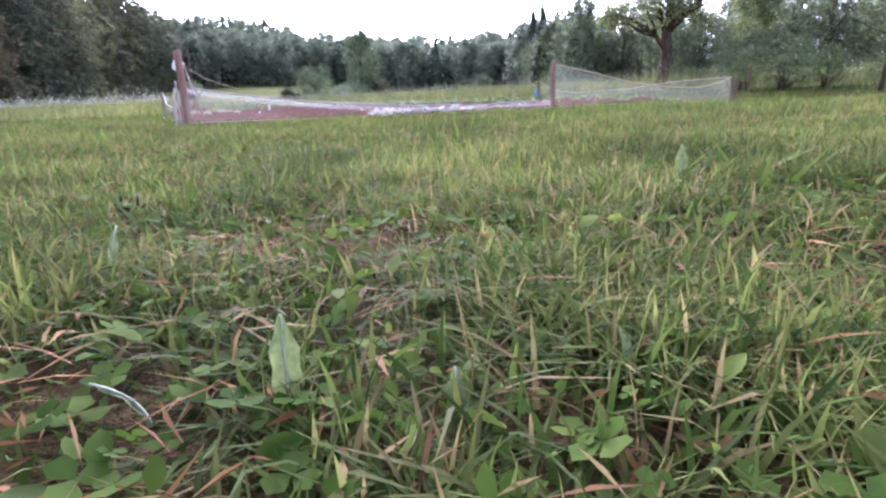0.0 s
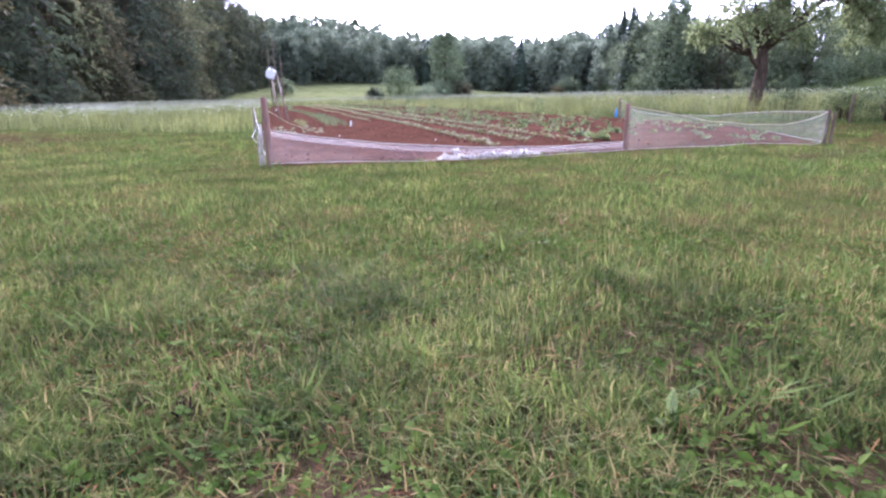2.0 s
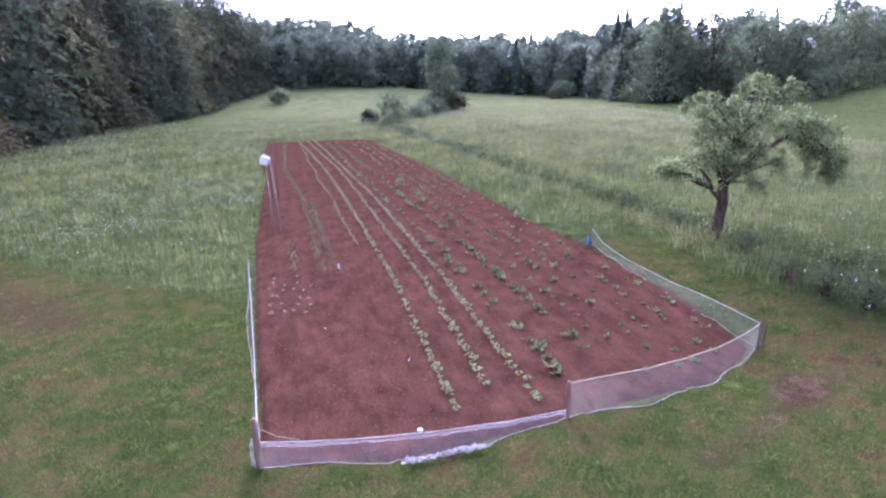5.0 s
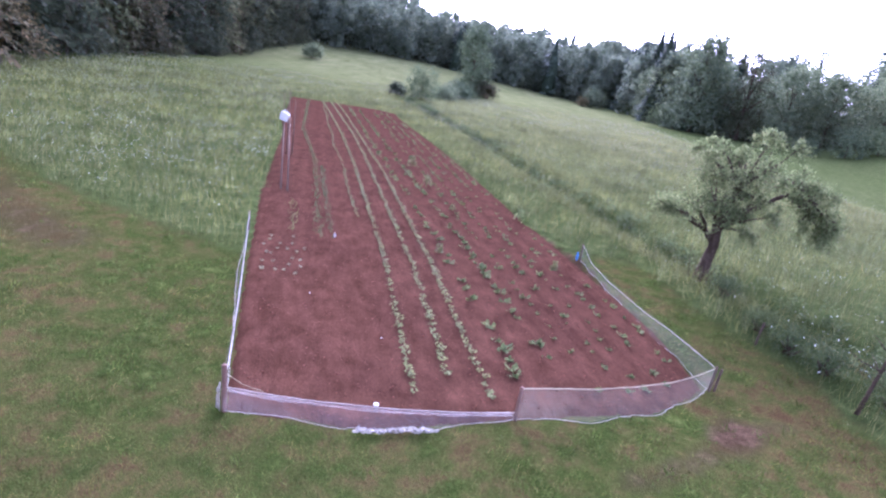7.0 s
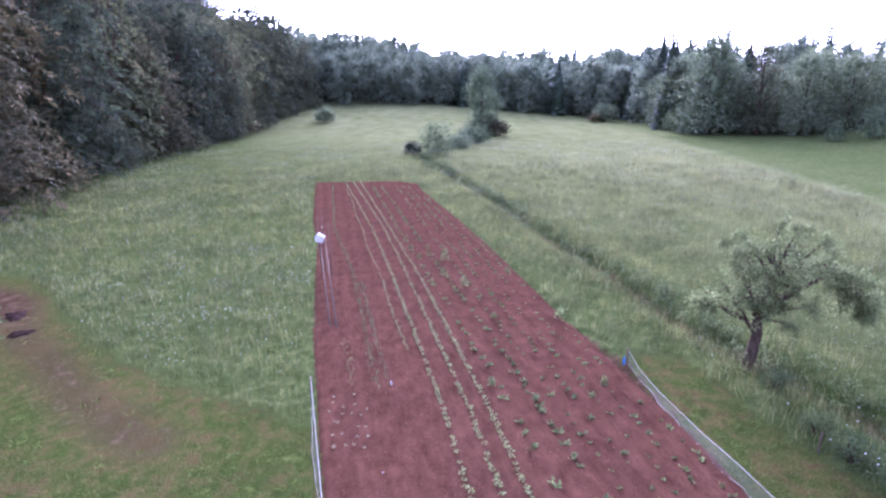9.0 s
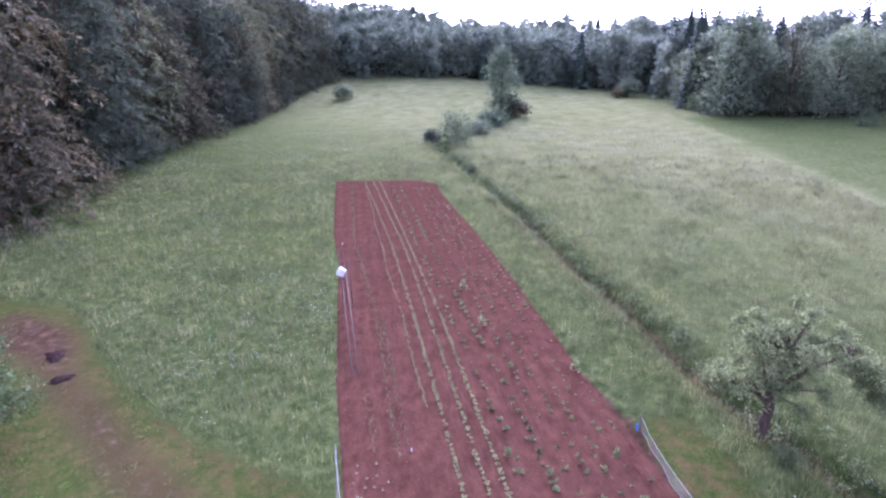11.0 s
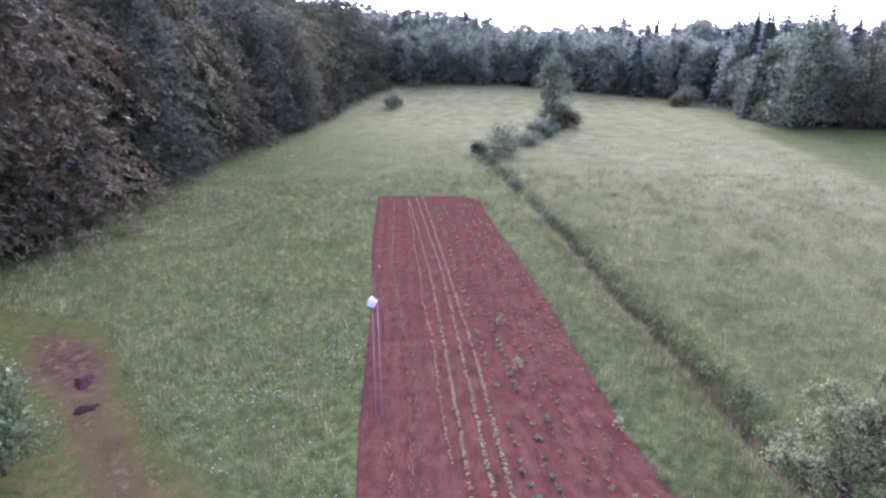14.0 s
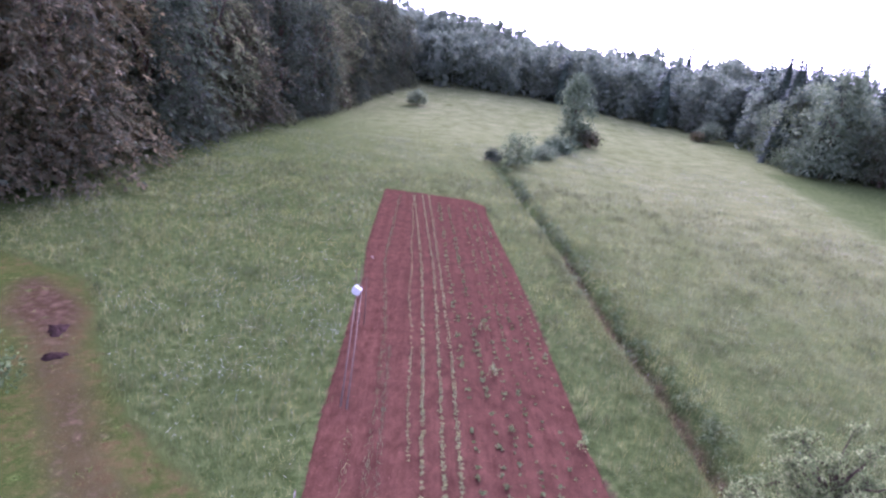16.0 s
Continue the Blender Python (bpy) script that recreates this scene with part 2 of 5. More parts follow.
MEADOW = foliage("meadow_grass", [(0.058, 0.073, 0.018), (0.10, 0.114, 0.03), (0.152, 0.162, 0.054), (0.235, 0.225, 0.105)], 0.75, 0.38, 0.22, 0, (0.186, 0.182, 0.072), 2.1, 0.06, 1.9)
SEED = foliage("seed_heads", [(0.219, 0.219, 0.146), (0.277, 0.27, 0.197), (0.175, 0.182, 0.117)], 0.75, 0.2, 0.3, 0, None, 1.0, 0.1)
PETAL = foliage("white_blossom", [(0.56, 0.56, 0.50), (0.68, 0.68, 0.63)], 0.75, 0.3, 1, 0)
CLOVER = foliage("clover_leaf", [(0.05, 0.088, 0.0112), (0.073, 0.113, 0.0165), (0.106, 0.142, 0.0285)], 0.8, 0.35, 4, 0.2, None, 1.2, 0.03)
BROAD = foliage("broad_weed_leaf", [(0.11, 0.153, 0.0409), (0.153, 0.19, 0.0642), (0.204, 0.234, 0.0992)], 0.6, 0.3, 25, 0.3, None, 1.0, 0.2)
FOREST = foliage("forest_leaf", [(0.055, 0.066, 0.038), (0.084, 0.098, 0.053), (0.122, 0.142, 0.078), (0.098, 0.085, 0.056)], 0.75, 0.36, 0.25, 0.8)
# leaf colour lightened past real foliage, to paint in the haze
HAZED_SLOPE_LEAF = foliage("hazed_slope_leaf", [(0.13, 0.155, 0.10), (0.17, 0.20, 0.128), (0.21, 0.24, 0.15), (0.15, 0.165, 0.12)], 0.75, 0.45, 0.09, 0)
BROWNISH = foliage("bronze_leaf", [(0.095, 0.08, 0.045), (0.075, 0.085, 0.042), (0.15, 0.12, 0.062), (0.09, 0.09, 0.05), (0.20, 0.155, 0.085)], 0.75, 0.25, 0.3, 0.5, None, 1.4)
NEEDLE = foliage("spruce_needle", [(0.04, 0.055, 0.034), (0.055, 0.075, 0.045), (0.07, 0.09, 0.052)], 0.75, 0.1, 0.4, 0.5)
LIGHT_LEAF = foliage("light_green_leaf", [(0.099, 0.131, 0.0675), (0.135, 0.171, 0.09), (0.18, 0.216, 0.117)], 0.75, 0.3, 0.5, 0.5)
FRUIT_LEAF = foliage("fruit_tree_leaf", [(0.073, 0.102, 0.0365), (0.11, 0.146, 0.0548), (0.153, 0.19, 0.0803)], 0.75, 0.3, 0.9, 0.2)
APPLE_LEAF = foliage("apple_leaf", [(0.125, 0.155, 0.06), (0.18, 0.21, 0.085), (0.25, 0.275, 0.125), (0.10, 0.125, 0.048)], 0.8, 0.5, 1.2, 0.2, None, 0.6, 0.0)
# raised above the leaves' own green, standing in for haze over this wood
WOOD_LEAF = foliage("wood_tree_leaf", [(0.14, 0.17, 0.09), (0.19, 0.225, 0.12), (0.25, 0.285, 0.16)], 0.75, 0.45, 0.4, 0.5)
STUBBLE = foliage("bleached_blade", [(0.132, 0.11, 0.0467), (0.167, 0.136, 0.0638), (0.114, 0.088, 0.0357), (0.15, 0.0836, 0.0425)], 0.75, 0.3, 0.9, 0, None, 1.3)
LAWN = foliage("mown_blade", [(0.0405, 0.0576, 0.00968), (0.0702, 0.09, 0.0158), (0.104, 0.119, 0.0264), (0.144, 0.149, 0.0422), (0.135, 0.0945, 0.044), (0.081, 0.113, 0.0194)], 0.75, 0.4, 0.8, 0, None, 1.7, 0.06, 2.2)
CROP_LEAF = foliage("bean_leaf", [(0.146, 0.182, 0.0621), (0.204, 0.241, 0.0876), (0.263, 0.292, 0.131)], 0.75, 0.3, 3, 0.3)
KALE_LEAF = foliage("cabbage_leaf", [(0.0902, 0.12, 0.0397), (0.132, 0.167, 0.0596), (0.194, 0.223, 0.0891), (0.111, 0.142, 0.0596)], 0.75, 0.35, 3, 0.3)
LEEK_LEAF = foliage("leek_leaf", [(0.118, 0.155, 0.0657), (0.164, 0.195, 0.0983)], 0.75, 0.2, 3, 0.3)
PALE_LEAF = foliage("seedling_leaf", [(0.248, 0.263, 0.146), (0.321, 0.321, 0.212)], 0.7, 0.3, 3, 0.3)
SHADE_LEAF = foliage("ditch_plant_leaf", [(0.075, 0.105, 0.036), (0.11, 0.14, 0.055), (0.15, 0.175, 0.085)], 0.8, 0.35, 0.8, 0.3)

# ---- geometry helpers ----
RNG = np.random.default_rng(7)


def mesh_from(name, verts, faces, mats, smooth=False):
    """One mesh from arrays; faces is a list of (M, k) index arrays."""
    me = bpy.data.meshes.new(name)
    faces = [np.asarray(f, np.int32) for f in faces if len(f)]
    verts = np.asarray(verts, np.float32)
    me.vertices.add(len(verts))
    me.vertices.foreach_set("co", verts.ravel())
    loops = np.concatenate([f.ravel() for f in faces])
    sizes = np.concatenate([np.full(len(f), f.shape[1], np.int32) for f in faces])
    me.loops.add(len(loops))
    me.loops.foreach_set("vertex_index", loops)
    me.polygons.add(len(sizes))
    me.polygons.foreach_set("loop_start", np.concatenate([[0], np.cumsum(sizes)[:-1]]).astype(np.int32))
    me.polygons.foreach_set("loop_total", sizes)
    if smooth:
        me.polygons.foreach_set("use_smooth", np.ones(len(sizes), bool))
    for m in mats if isinstance(mats, (list, tuple)) else [mats]:
        me.materials.append(m)
    me.update(calc_edges=True)
    return me


def part(name, me, parent, label=""):
    ob = new(name, me)
    ob.parent = parent
    return tagged(ob, label)


def thing(name, at, label, category, group="", turn=0.0, scale=1.0):
    ob = new(name)
    ob.empty_display_size = 0.1
    ob.matrix_basis = Matrix.LocRotScale(at, Euler((0, 0, turn)), (scale, scale, scale))
    return tagged(ob, label, category, group)


def unit(v):
    return v / np.maximum(np.linalg.norm(v, axis=-1, keepdims=True), 1e-9)


def leaf_arrays(base, way, face, length, width, bend=0.12):
    """Diamond-shaped, slightly folded leaves: four points each."""
    way = unit(way)
    side = unit(np.cross(way, face))
    up = np.cross(side, way)
    length, width = np.broadcast_to(length, len(base))[:, None], np.broadcast_to(width, len(base))[:, None]
    v = np.stack([base, base + way * length * 0.5 - side * width / 2 + up * length * bend, base + way * length, base + way * length * 0.5 + side * width / 2 + up * length * bend], 1)
    return v.reshape(-1, 3), np.arange(len(base) * 4).reshape(-1, 4)


def blade_arrays(root, height, width, lean, seg, rng):
    """Grass blades: a tapering strip of seg pieces that bows over."""
    k = len(root)
    a = rng.uniform(0, 2 * np.pi, k)
    out = np.stack([np.cos(a), np.sin(a), np.zeros(k)], 1)
    b = a + rng.uniform(0.6, 2.5, k)
    side = np.stack([np.cos(b), np.sin(b), np.zeros(k)], 1)
    height, width, lean = (np.broadcast_to(q, k)[:, None] for q in (height, width, lean))
    rows = []
    for i in range(seg):
        f = i / seg
        c = root + out * lean * height * f**2 + np.array([0, 0, 1.0]) * height * (f - 0.3 * lean * f**2)
        w = width * (1 - 0.6 * f) / 2
        rows += [c - side * w, c + side * w]
    tip = root + out * lean * height + np.array([0, 0, 1.0]) * height * (1 - 0.3 * lean)
    v = np.stack(rows + [tip], 1)
    n = 2 * seg + 1
    start = (np.arange(k) * n)[:, None]
    quads = np.concatenate([start + np.array([[2 * i, 2 * i + 1, 2 * i + 3, 2 * i + 2]]) for i in range(seg - 1)]) if seg > 1 else np.zeros((0, 4), int)
    tris = start + np.array([[n - 3, n - 2, n - 1]])
    return v.reshape(-1, 3), quads, tris


def oval_leaf_arrays(base, way, face, length, width, bend=0.1):
    """Oval leaves with a folded midrib: eight outline points and two on the rib each."""
    way = unit(way)
    side = unit(np.cross(way, face))
    up = np.cross(side, way)
    length, width = np.broadcast_to(length, len(base))[:, None], np.broadcast_to(width, len(base))[:, None]

    def at(f, w):
        return base + way * length * f + side * width * w + up * length * (bend * abs(w) * 2 - 0.35 * bend * f * f * 4)

    v = np.stack([at(0, 0), at(0.16, 0.30), at(0.42, 0.5), at(0.74, 0.36), at(1, 0), at(0.74, -0.36), at(0.42, -0.5), at(0.16, -0.30), at(0.3, 0), at(0.65, 0)], 1)
    start = (np.arange(len(base)) * 10)[:, None]
    quads = np.concatenate([start + np.array([q]) for q in ([0, 1, 2, 8], [8, 2, 3, 9], [0, 8, 6, 7], [8, 9, 5, 6])])
    tris = np.concatenate([start + np.array([q]) for q in ([9, 3, 4], [9, 4, 5])])
    return v.reshape(-1, 3), quads, tris


class Pile:
    """Gathers arrays into one mesh."""

    def __init__(self):
        self.v, self.f, self.count = [], {}, 0

    def add(self, v, *faces):
        for f in faces:
            if len(f):
                self.f.setdefault(f.shape[1], []).append(np.asarray(f) + self.count)
        self.v.append(v)
        self.count += len(v)
        return self

    def mesh(self, name, mats, smooth=False):
        return mesh_from(name, np.concatenate(self.v), [np.concatenate(f) for f in self.f.values()], mats, smooth)


def tube(points, radii, sides=8, rough=0.0, rng=None, caps=True):
    """A tapering round rod along points."""
    p = np.asarray(points, float)
    d = unit(np.gradient(p, axis=0))
    ref = np.where(np.abs(d[:, 2:3]) < 0.9, np.array([[0, 0, 1.0]]), np.array([[1.0, 0, 0]]))
    u = unit(np.cross(d, ref))
    w = np.cross(d, u)
    a = np.linspace(0, 2 * np.pi, sides, endpoint=False)
    r = np.broadcast_to(radii, len(p))[:, None] * np.ones(sides)
    if rng is not None:
        r = r * (1 + rough * rng.uniform(-1, 1, r.shape))
    v = p[:, None] + r[..., None] * (np.cos(a)[None, :, None] * u[:, None] + np.sin(a)[None, :, None] * w[:, None])
    k = len(p)
    i, j = np.meshgrid(np.arange(k - 1), np.arange(sides), indexing="ij")
    f = np.stack([i * sides + j, i * sides + (j + 1) % sides, (i + 1) * sides + (j + 1) % sides, (i + 1) * sides + j], -1).reshape(-1, 4)
    v = v.reshape(-1, 3)
    if not caps:
        return v, f
    v = np.concatenate([v, p[:1], p[-1:]])
    j = np.arange(sides)
    c = np.concatenate([np.stack([np.full(sides, k * sides), (j + 1) % sides, j], 1), np.stack([np.full(sides, k * sides + 1), (k - 1) * sides + j, (k - 1) * sides + (j + 1) % sides], 1)])
    return v, f, c


def crown_arrays(pile, lobes, count, size, rng, core=0.55, droop=0.45, reach=1.32, outward=0.6, slim=0.42, spray=0):
    """Leaf sprays over a set of lobes (centre, radius), with oversized leaves added inside each to block light."""
    share = np.array([r**2 for _, r in lobes])
    share = share / share.sum()
    for (c, r), s in zip(lobes, share):
        c = np.asarray(c, float)
        k = max(6, int(count * s))
        d = unit(rng.normal(size=(k, 3)))
        d[:, 2] = np.where(d[:, 2] < -0.5, -d[:, 2], d[:, 2])
        at = c + d * r * (0.45 + (reach - 0.45) * np.sqrt(rng.uniform(0, 1, (k, 1)))) * np.array([1, 1, 1.0])
        way = unit(d * outward + rng.normal(size=(k, 3)) * 0.8 + np.array([0, 0, -droop]))
        face = unit(d + rng.normal(size=(k, 3)) * 0.6 + np.array([0, 0, 0.5]))
        sz = size * rng.uniform(0.6, 1.4, k)
        if spray:
            # hanging twigs that carry their leaves in two ranks
            m = -(-k // spray)
            hang = unit(d[:m] * [1, 1, 0.5] * 0.9 + rng.normal(size=(m, 3)) * 0.3 + np.array([0, 0, -0.75]))
            rank = np.tile(np.arange(spray), m)[:k]
            step = (rank / spray - 0.25)[:, None] * size * 3.0
            axis, root = np.repeat(hang, spray, 0)[:k], np.repeat(at[:m], spray, 0)[:k]
            flank = unit(np.cross(axis, np.repeat(face[:m], spray, 0)[:k])) * np.where(rank % 2, 1, -1)[:, None]
            at = root + axis * step + rng.normal(size=(k, 3)) * size * 0.12
            way = unit(axis + flank * 0.8 + rng.normal(size=(k, 3)) * 0.3)
            face = np.repeat(face[:m], spray, 0)[:k] + rng.normal(size=(k, 3)) * 0.4
        pile.add(*leaf_arrays(at, way, face, sz, sz * slim))
        if core:
            # oversized hidden leaves, added to block light and sight through the crown
            h = 14
            inside = unit(rng.normal(size=(h, 3))) * r * core * rng.uniform(0.1, 0.9, (h, 1))
            turn = unit(rng.normal(size=(h, 3)))
            big = r * core * rng.uniform(0.8, 1.5, h)
            pile.add(*leaf_arrays(c + inside - turn * big[:, None] / 2, turn, rng.normal(size=(h, 3)), big, big * 0.6, 0.16))


# ---- lie of the land ----
def smooth01(t):
    t = np.clip(t, 0, 1)
    return t * t * (3 - 2 * t)


def left_edge(y):
    return np.interp(y, [-60, 0, 26, 39, 47, 65, 83, 127, 150, 260, 400], [-26, -30, -36, -43, -45.5, -51, -55, -65, -67, -105, -160])


def far_edge(x):
    return np.interp(x, [-200, -98, -57, -26, 3, 12, 17, 20.5, 34, 60, 110], [175, 162, 156, 158, 152, 146, 136, 100, 93, 86, 70])


MOWN_X = [-60, -25.4, -22.6, -19.9, -17.3, -14.3, -11.4, -8.0, -4.6, 3.2, 4.2, 5.2, 6.0, 6.9, 7.4, 7.6, 8.2, 9.5, 30]
MOWN_Y = [22, 20.4, 20.4, 19.1, 17.0, 15.1, 13.6, 12.5, 11.6, 16.6, 16.9, 16.4, 14.2, 12.5, 11.6, 11.0, 7.5, 4, -8]
DITCH = np.array([(11.6, 6.0), (10.2, 10.6), (9.2, 13.2), (8.5, 14.8), (7.5, 16.5), (6.05, 18.5), (5.45, 19.8), (4.6, 22.1), (3.4, 24.9), (1.2, 29.2), (-2.3, 37.7), (-5.8, 45.4), (-10.3, 54.8), (-15.6, 66.0), (-16.2, 71.0), (-13.6, 79.0), (-12.5, 87), (-11.2, 97)])
PLOT = np.array([(-1.6, 6.25), (0.2, 6.55), (2.1, 7.6), (4.25, 8.75), (5.4, 10.2), (3.3, 16.4), (1.6, 19.0), (-2.4, 28.8), (-10.2, 45.0), (-11.3, 47.9), (-13.2, 49.0), (-20.7, 47.9), (-14.2, 32.9), (-11.7, 28.0), (-6.9, 17.0), (-4.6, 12.2)])


def to_line(x, y, line):
    best = np.full(np.shape(x), 1e9)
    for (ax, ay), (bx, by) in zip(line[:-1], line[1:]):
        dx, dy = bx - ax, by - ay
        t = np.clip(((x - ax) * dx + (y - ay) * dy) / (dx * dx + dy * dy), 0, 1)
        best = np.minimum(best, np.hypot(x - ax - t * dx, y - ay - t * dy))
    return best


def in_plot(x, y):
    """Distance into the vegetable plot: positive inside."""
    inside = np.zeros(np.shape(x), bool)
    q = np.roll(PLOT, -1, 0)
    for (ax, ay), (bx, by) in zip(PLOT, q):
        cross = ((ay > y) != (by > y)) & (x < (bx - ax) * (y - ay) / (by - ay + 1e-12) + ax)
        inside ^= cross
    d = to_line(x, y, np.concatenate([PLOT, PLOT[:1]]))
    return np.where(inside, d, -d)


def dip(x, y):
    """Lowers the ground a little at the corner of the fence, to fit the camera's view."""
    return -0.19 * np.exp(-(((x - 5.8) / 1.5) ** 2) - ((y - 9.7) / 1.7) ** 2)


def land(x, y):
    x, y = np.asarray(x, float), np.asarray(y, float)
    left = 29 * smooth01((left_edge(y) - x - 3) / 62) * (1 - smooth01((y - 200) / 160))
    back = y - far_edge(x)
    crest = np.interp(x, [-200, -120, -88, -77, -56, -46, -36, -26, -8, 15, 23, 40], [15, 15, 12, 10.2, 6.4, 4.2, 2.6, 4.2, 7.5, 7.0, 3.0, 1.0])
    far = crest * np.where(x > -31, smooth01((back - 6) / 62), smooth01((back + 2) / 30)) * smooth01((75 - x) / 60)
    rise = 3.9 * smooth01((y - 96) / 62) * smooth01((16 - x) / 62)
    bank = 2.2 * smooth01((x - 36) / 12) * smooth01((y - 40) / 40)
    z = np.maximum(left, far) + rise + bank + dip(x, y)
    z = z + 0.05 * np.sin(x * 0.21 + 1) * np.sin(y * 0.17) * smooth01((np.hypot(x, y) - 12) / 30)
    d = to_line(x, y, DITCH)
    z = z - 0.6 * np.exp(-((d / 0.36) ** 2)) + 0.10 * np.exp(-(((d - 1.5) / 0.7) ** 2))
    return z - 0.12 * smooth01(in_plot(x, y) / 0.3)


def mown_at(x, y):
    return np.interp(x, MOWN_X, MOWN_Y) - y


def line_steps(near, far, start, growth):
    out, s, p = [], start, 0.0
    while p < far:
        p += s
        if p > near:
            s *= growth
        out.append(p)
    return np.array(out)


TRACK = np.array([(-23.6, 18.9), (-19.7, 17.2), (-16.4, 14.7), (-14.0, 13.4), (-11.6, 11.9), (-8.0, 10.2)])

TROD = np.array([(3.7, 6.85), (4.6, 7.6), (5.5, 8.75), (6.6, 9.6)])


def build_ground():
    xr, yf = line_steps(14, 1500, 0.28, 1.085), line_steps(38, 1800, 0.28, 1.08)
    yb = line_steps(3, 1000, 0.35, 1.25)
    xs = np.concatenate([-xr[::-1], [0], xr]) - 2
    ys = np.concatenate([-yb[::-1], [0], yf])
    X, Y = np.meshgrid(xs, ys)
    Z = land(X, Y)
    k, w = X.shape
    i, j = np.meshgrid(np.arange(k - 1), np.arange(w - 1), indexing="ij")
    f = np.stack([i * w + j, i * w + j + 1, (i + 1) * w + j + 1, (i + 1) * w + j], -1).reshape(-1, 4)
    me = mesh_from("ground", np.stack([X, Y, Z], -1).reshape(-1, 3), [f], TURF, True)
    x, y = X.ravel(), Y.ravel()
    mown = smooth01(mown_at(x, y) / 0.7 + 0.5)
    # riper up the valley; the x term paints the wood's shade on the left
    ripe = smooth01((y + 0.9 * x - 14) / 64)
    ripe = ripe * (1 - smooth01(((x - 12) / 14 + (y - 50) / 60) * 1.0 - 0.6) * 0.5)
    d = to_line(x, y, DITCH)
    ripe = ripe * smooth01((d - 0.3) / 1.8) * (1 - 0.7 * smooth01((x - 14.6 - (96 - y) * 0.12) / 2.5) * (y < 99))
    earth = np.maximum(smooth01(in_plot(x, y) / 0.25 + 0.6), np.exp(-((d / 0.42) ** 2)) * (y < 40))
    trod = np.exp(-((np.hypot((x - 5.6) / 0.42, (y - 9.0) / 0.85)) ** 2)) + 0.6 * np.exp(-((np.hypot((x - 7.0) / 0.5, (y - 10.9) / 1.0)) ** 2)) + 0.85 * np.exp(-((to_line(x, y, TROD) / 0.32) ** 2))
    track = np.exp(-((to_line(x, y, TRACK) / 1.15) ** 2)) * 0.78 + 0.6 * np.exp(-((np.hypot((x + 21.0) / 2.6, (y - 16.8) / 2.0)) ** 2))
    litter = 0.85 * smooth01(1.7 - np.hypot(x - 0.9, y - 1.0) / 1.5)
    earth = np.maximum(earth, litter)
    earth = np.clip(np.maximum(earth, np.maximum(trod * 0.8, track)), 0, 1)
    wood = np.maximum(smooth01((left_edge(y) - x - 1) / 4), smooth01((y - far_edge(x) - 2) / 5)) * (y > -30)
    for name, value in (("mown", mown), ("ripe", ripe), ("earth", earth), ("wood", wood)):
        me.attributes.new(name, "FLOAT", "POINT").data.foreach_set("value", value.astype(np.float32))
    tagged(new("ground", me), "grassy valley floor, mown near and rough meadow beyond", "ground", kind="structure")


build_ground()

# ---- vegetable plot ----
ROWS = {
    "r0": [(-3.3, 16.0), (-6.1, 22.2), (-8.4, 27.0), (-17.2, 46.4)],
    "r1": [(0.62, 7.55), (-1.5, 12.95), (-5.55, 22.2), (-9.7, 31.3), (-17.7, 47.6)],
    "r2": [(1.12, 7.95), (-0.82, 13.0), (-4.95, 22.4), (-8.7, 30.8), (-17.0, 47.7)],
    "r3": [(1.75, 7.9), (-0.42, 13.3), (-4.3, 22.2), (-7.25, 28.5), (-16.4, 47.8)],
}


def along(line, s):
    """Points at the distances s along a line."""
    p = np.array(line, float)
    cum = np.concatenate([[0], np.cumsum(np.hypot(*np.diff(p, axis=0).T))])
    return np.stack([np.interp(s, cum, p[:, 0]), np.interp(s, cum, p[:, 1])], 1), cum[-1]


def soil_height(x, y):
    """Earthed-up rows run the length of the plot."""
    u = (x + 0.43 * y) * 0.918
    ridge = 0.5 + 0.5 * np.cos((u - 3.55) * 2 * np.pi / 0.62)
    sown = smooth01((u - 2.9) / 0.4)
    return dip(x, y) + 0.016 * ridge * sown + 0.012 * np.sin(u * 9.0 + 0.6 * np.sin(y * 0.7)) * (1 - sown)


def build_soil():
    a, b = np.arange(-24, 6.5, 0.16), np.arange(5.8, 49.6, 0.2)
    v, index, quads = [], {}, []
    X, Y = np.meshgrid(a, b)
    # the sheet is sheared along the rows, so that its cells follow them
    X = X * 0.36 + 4.6 - 0.437 * (Y - 7)
    d = in_plot(X, Y)
    Z = soil_height(X, Y) + 0.018 * RNG.normal(size=X.shape) * 0.6 + 0.02 - 0.16 * smooth01((0.12 - d) / 0.35)
    keep = d > -0.3
    k, w = X.shape
    i, j = np.meshgrid(np.arange(k - 1), np.arange(w - 1), indexing="ij")
    f = np.stack([i * w + j, i * w + j + 1, (i + 1) * w + j + 1, (i + 1) * w + j], -1).reshape(-1, 4)
    f = f[keep.ravel()[f].all(1)]
    used, f = np.unique(f, return_inverse=True)
    me = mesh_from("vegetable_plot", np.stack([X, Y, Z], -1).reshape(-1, 3)[used], [f.reshape(-1, 4)], SOIL, True)
    tagged(new("vegetable_plot", me), "long tilled vegetable bed of reddish-brown bare soil", "vegetable bed", kind="structure")


build_soil()


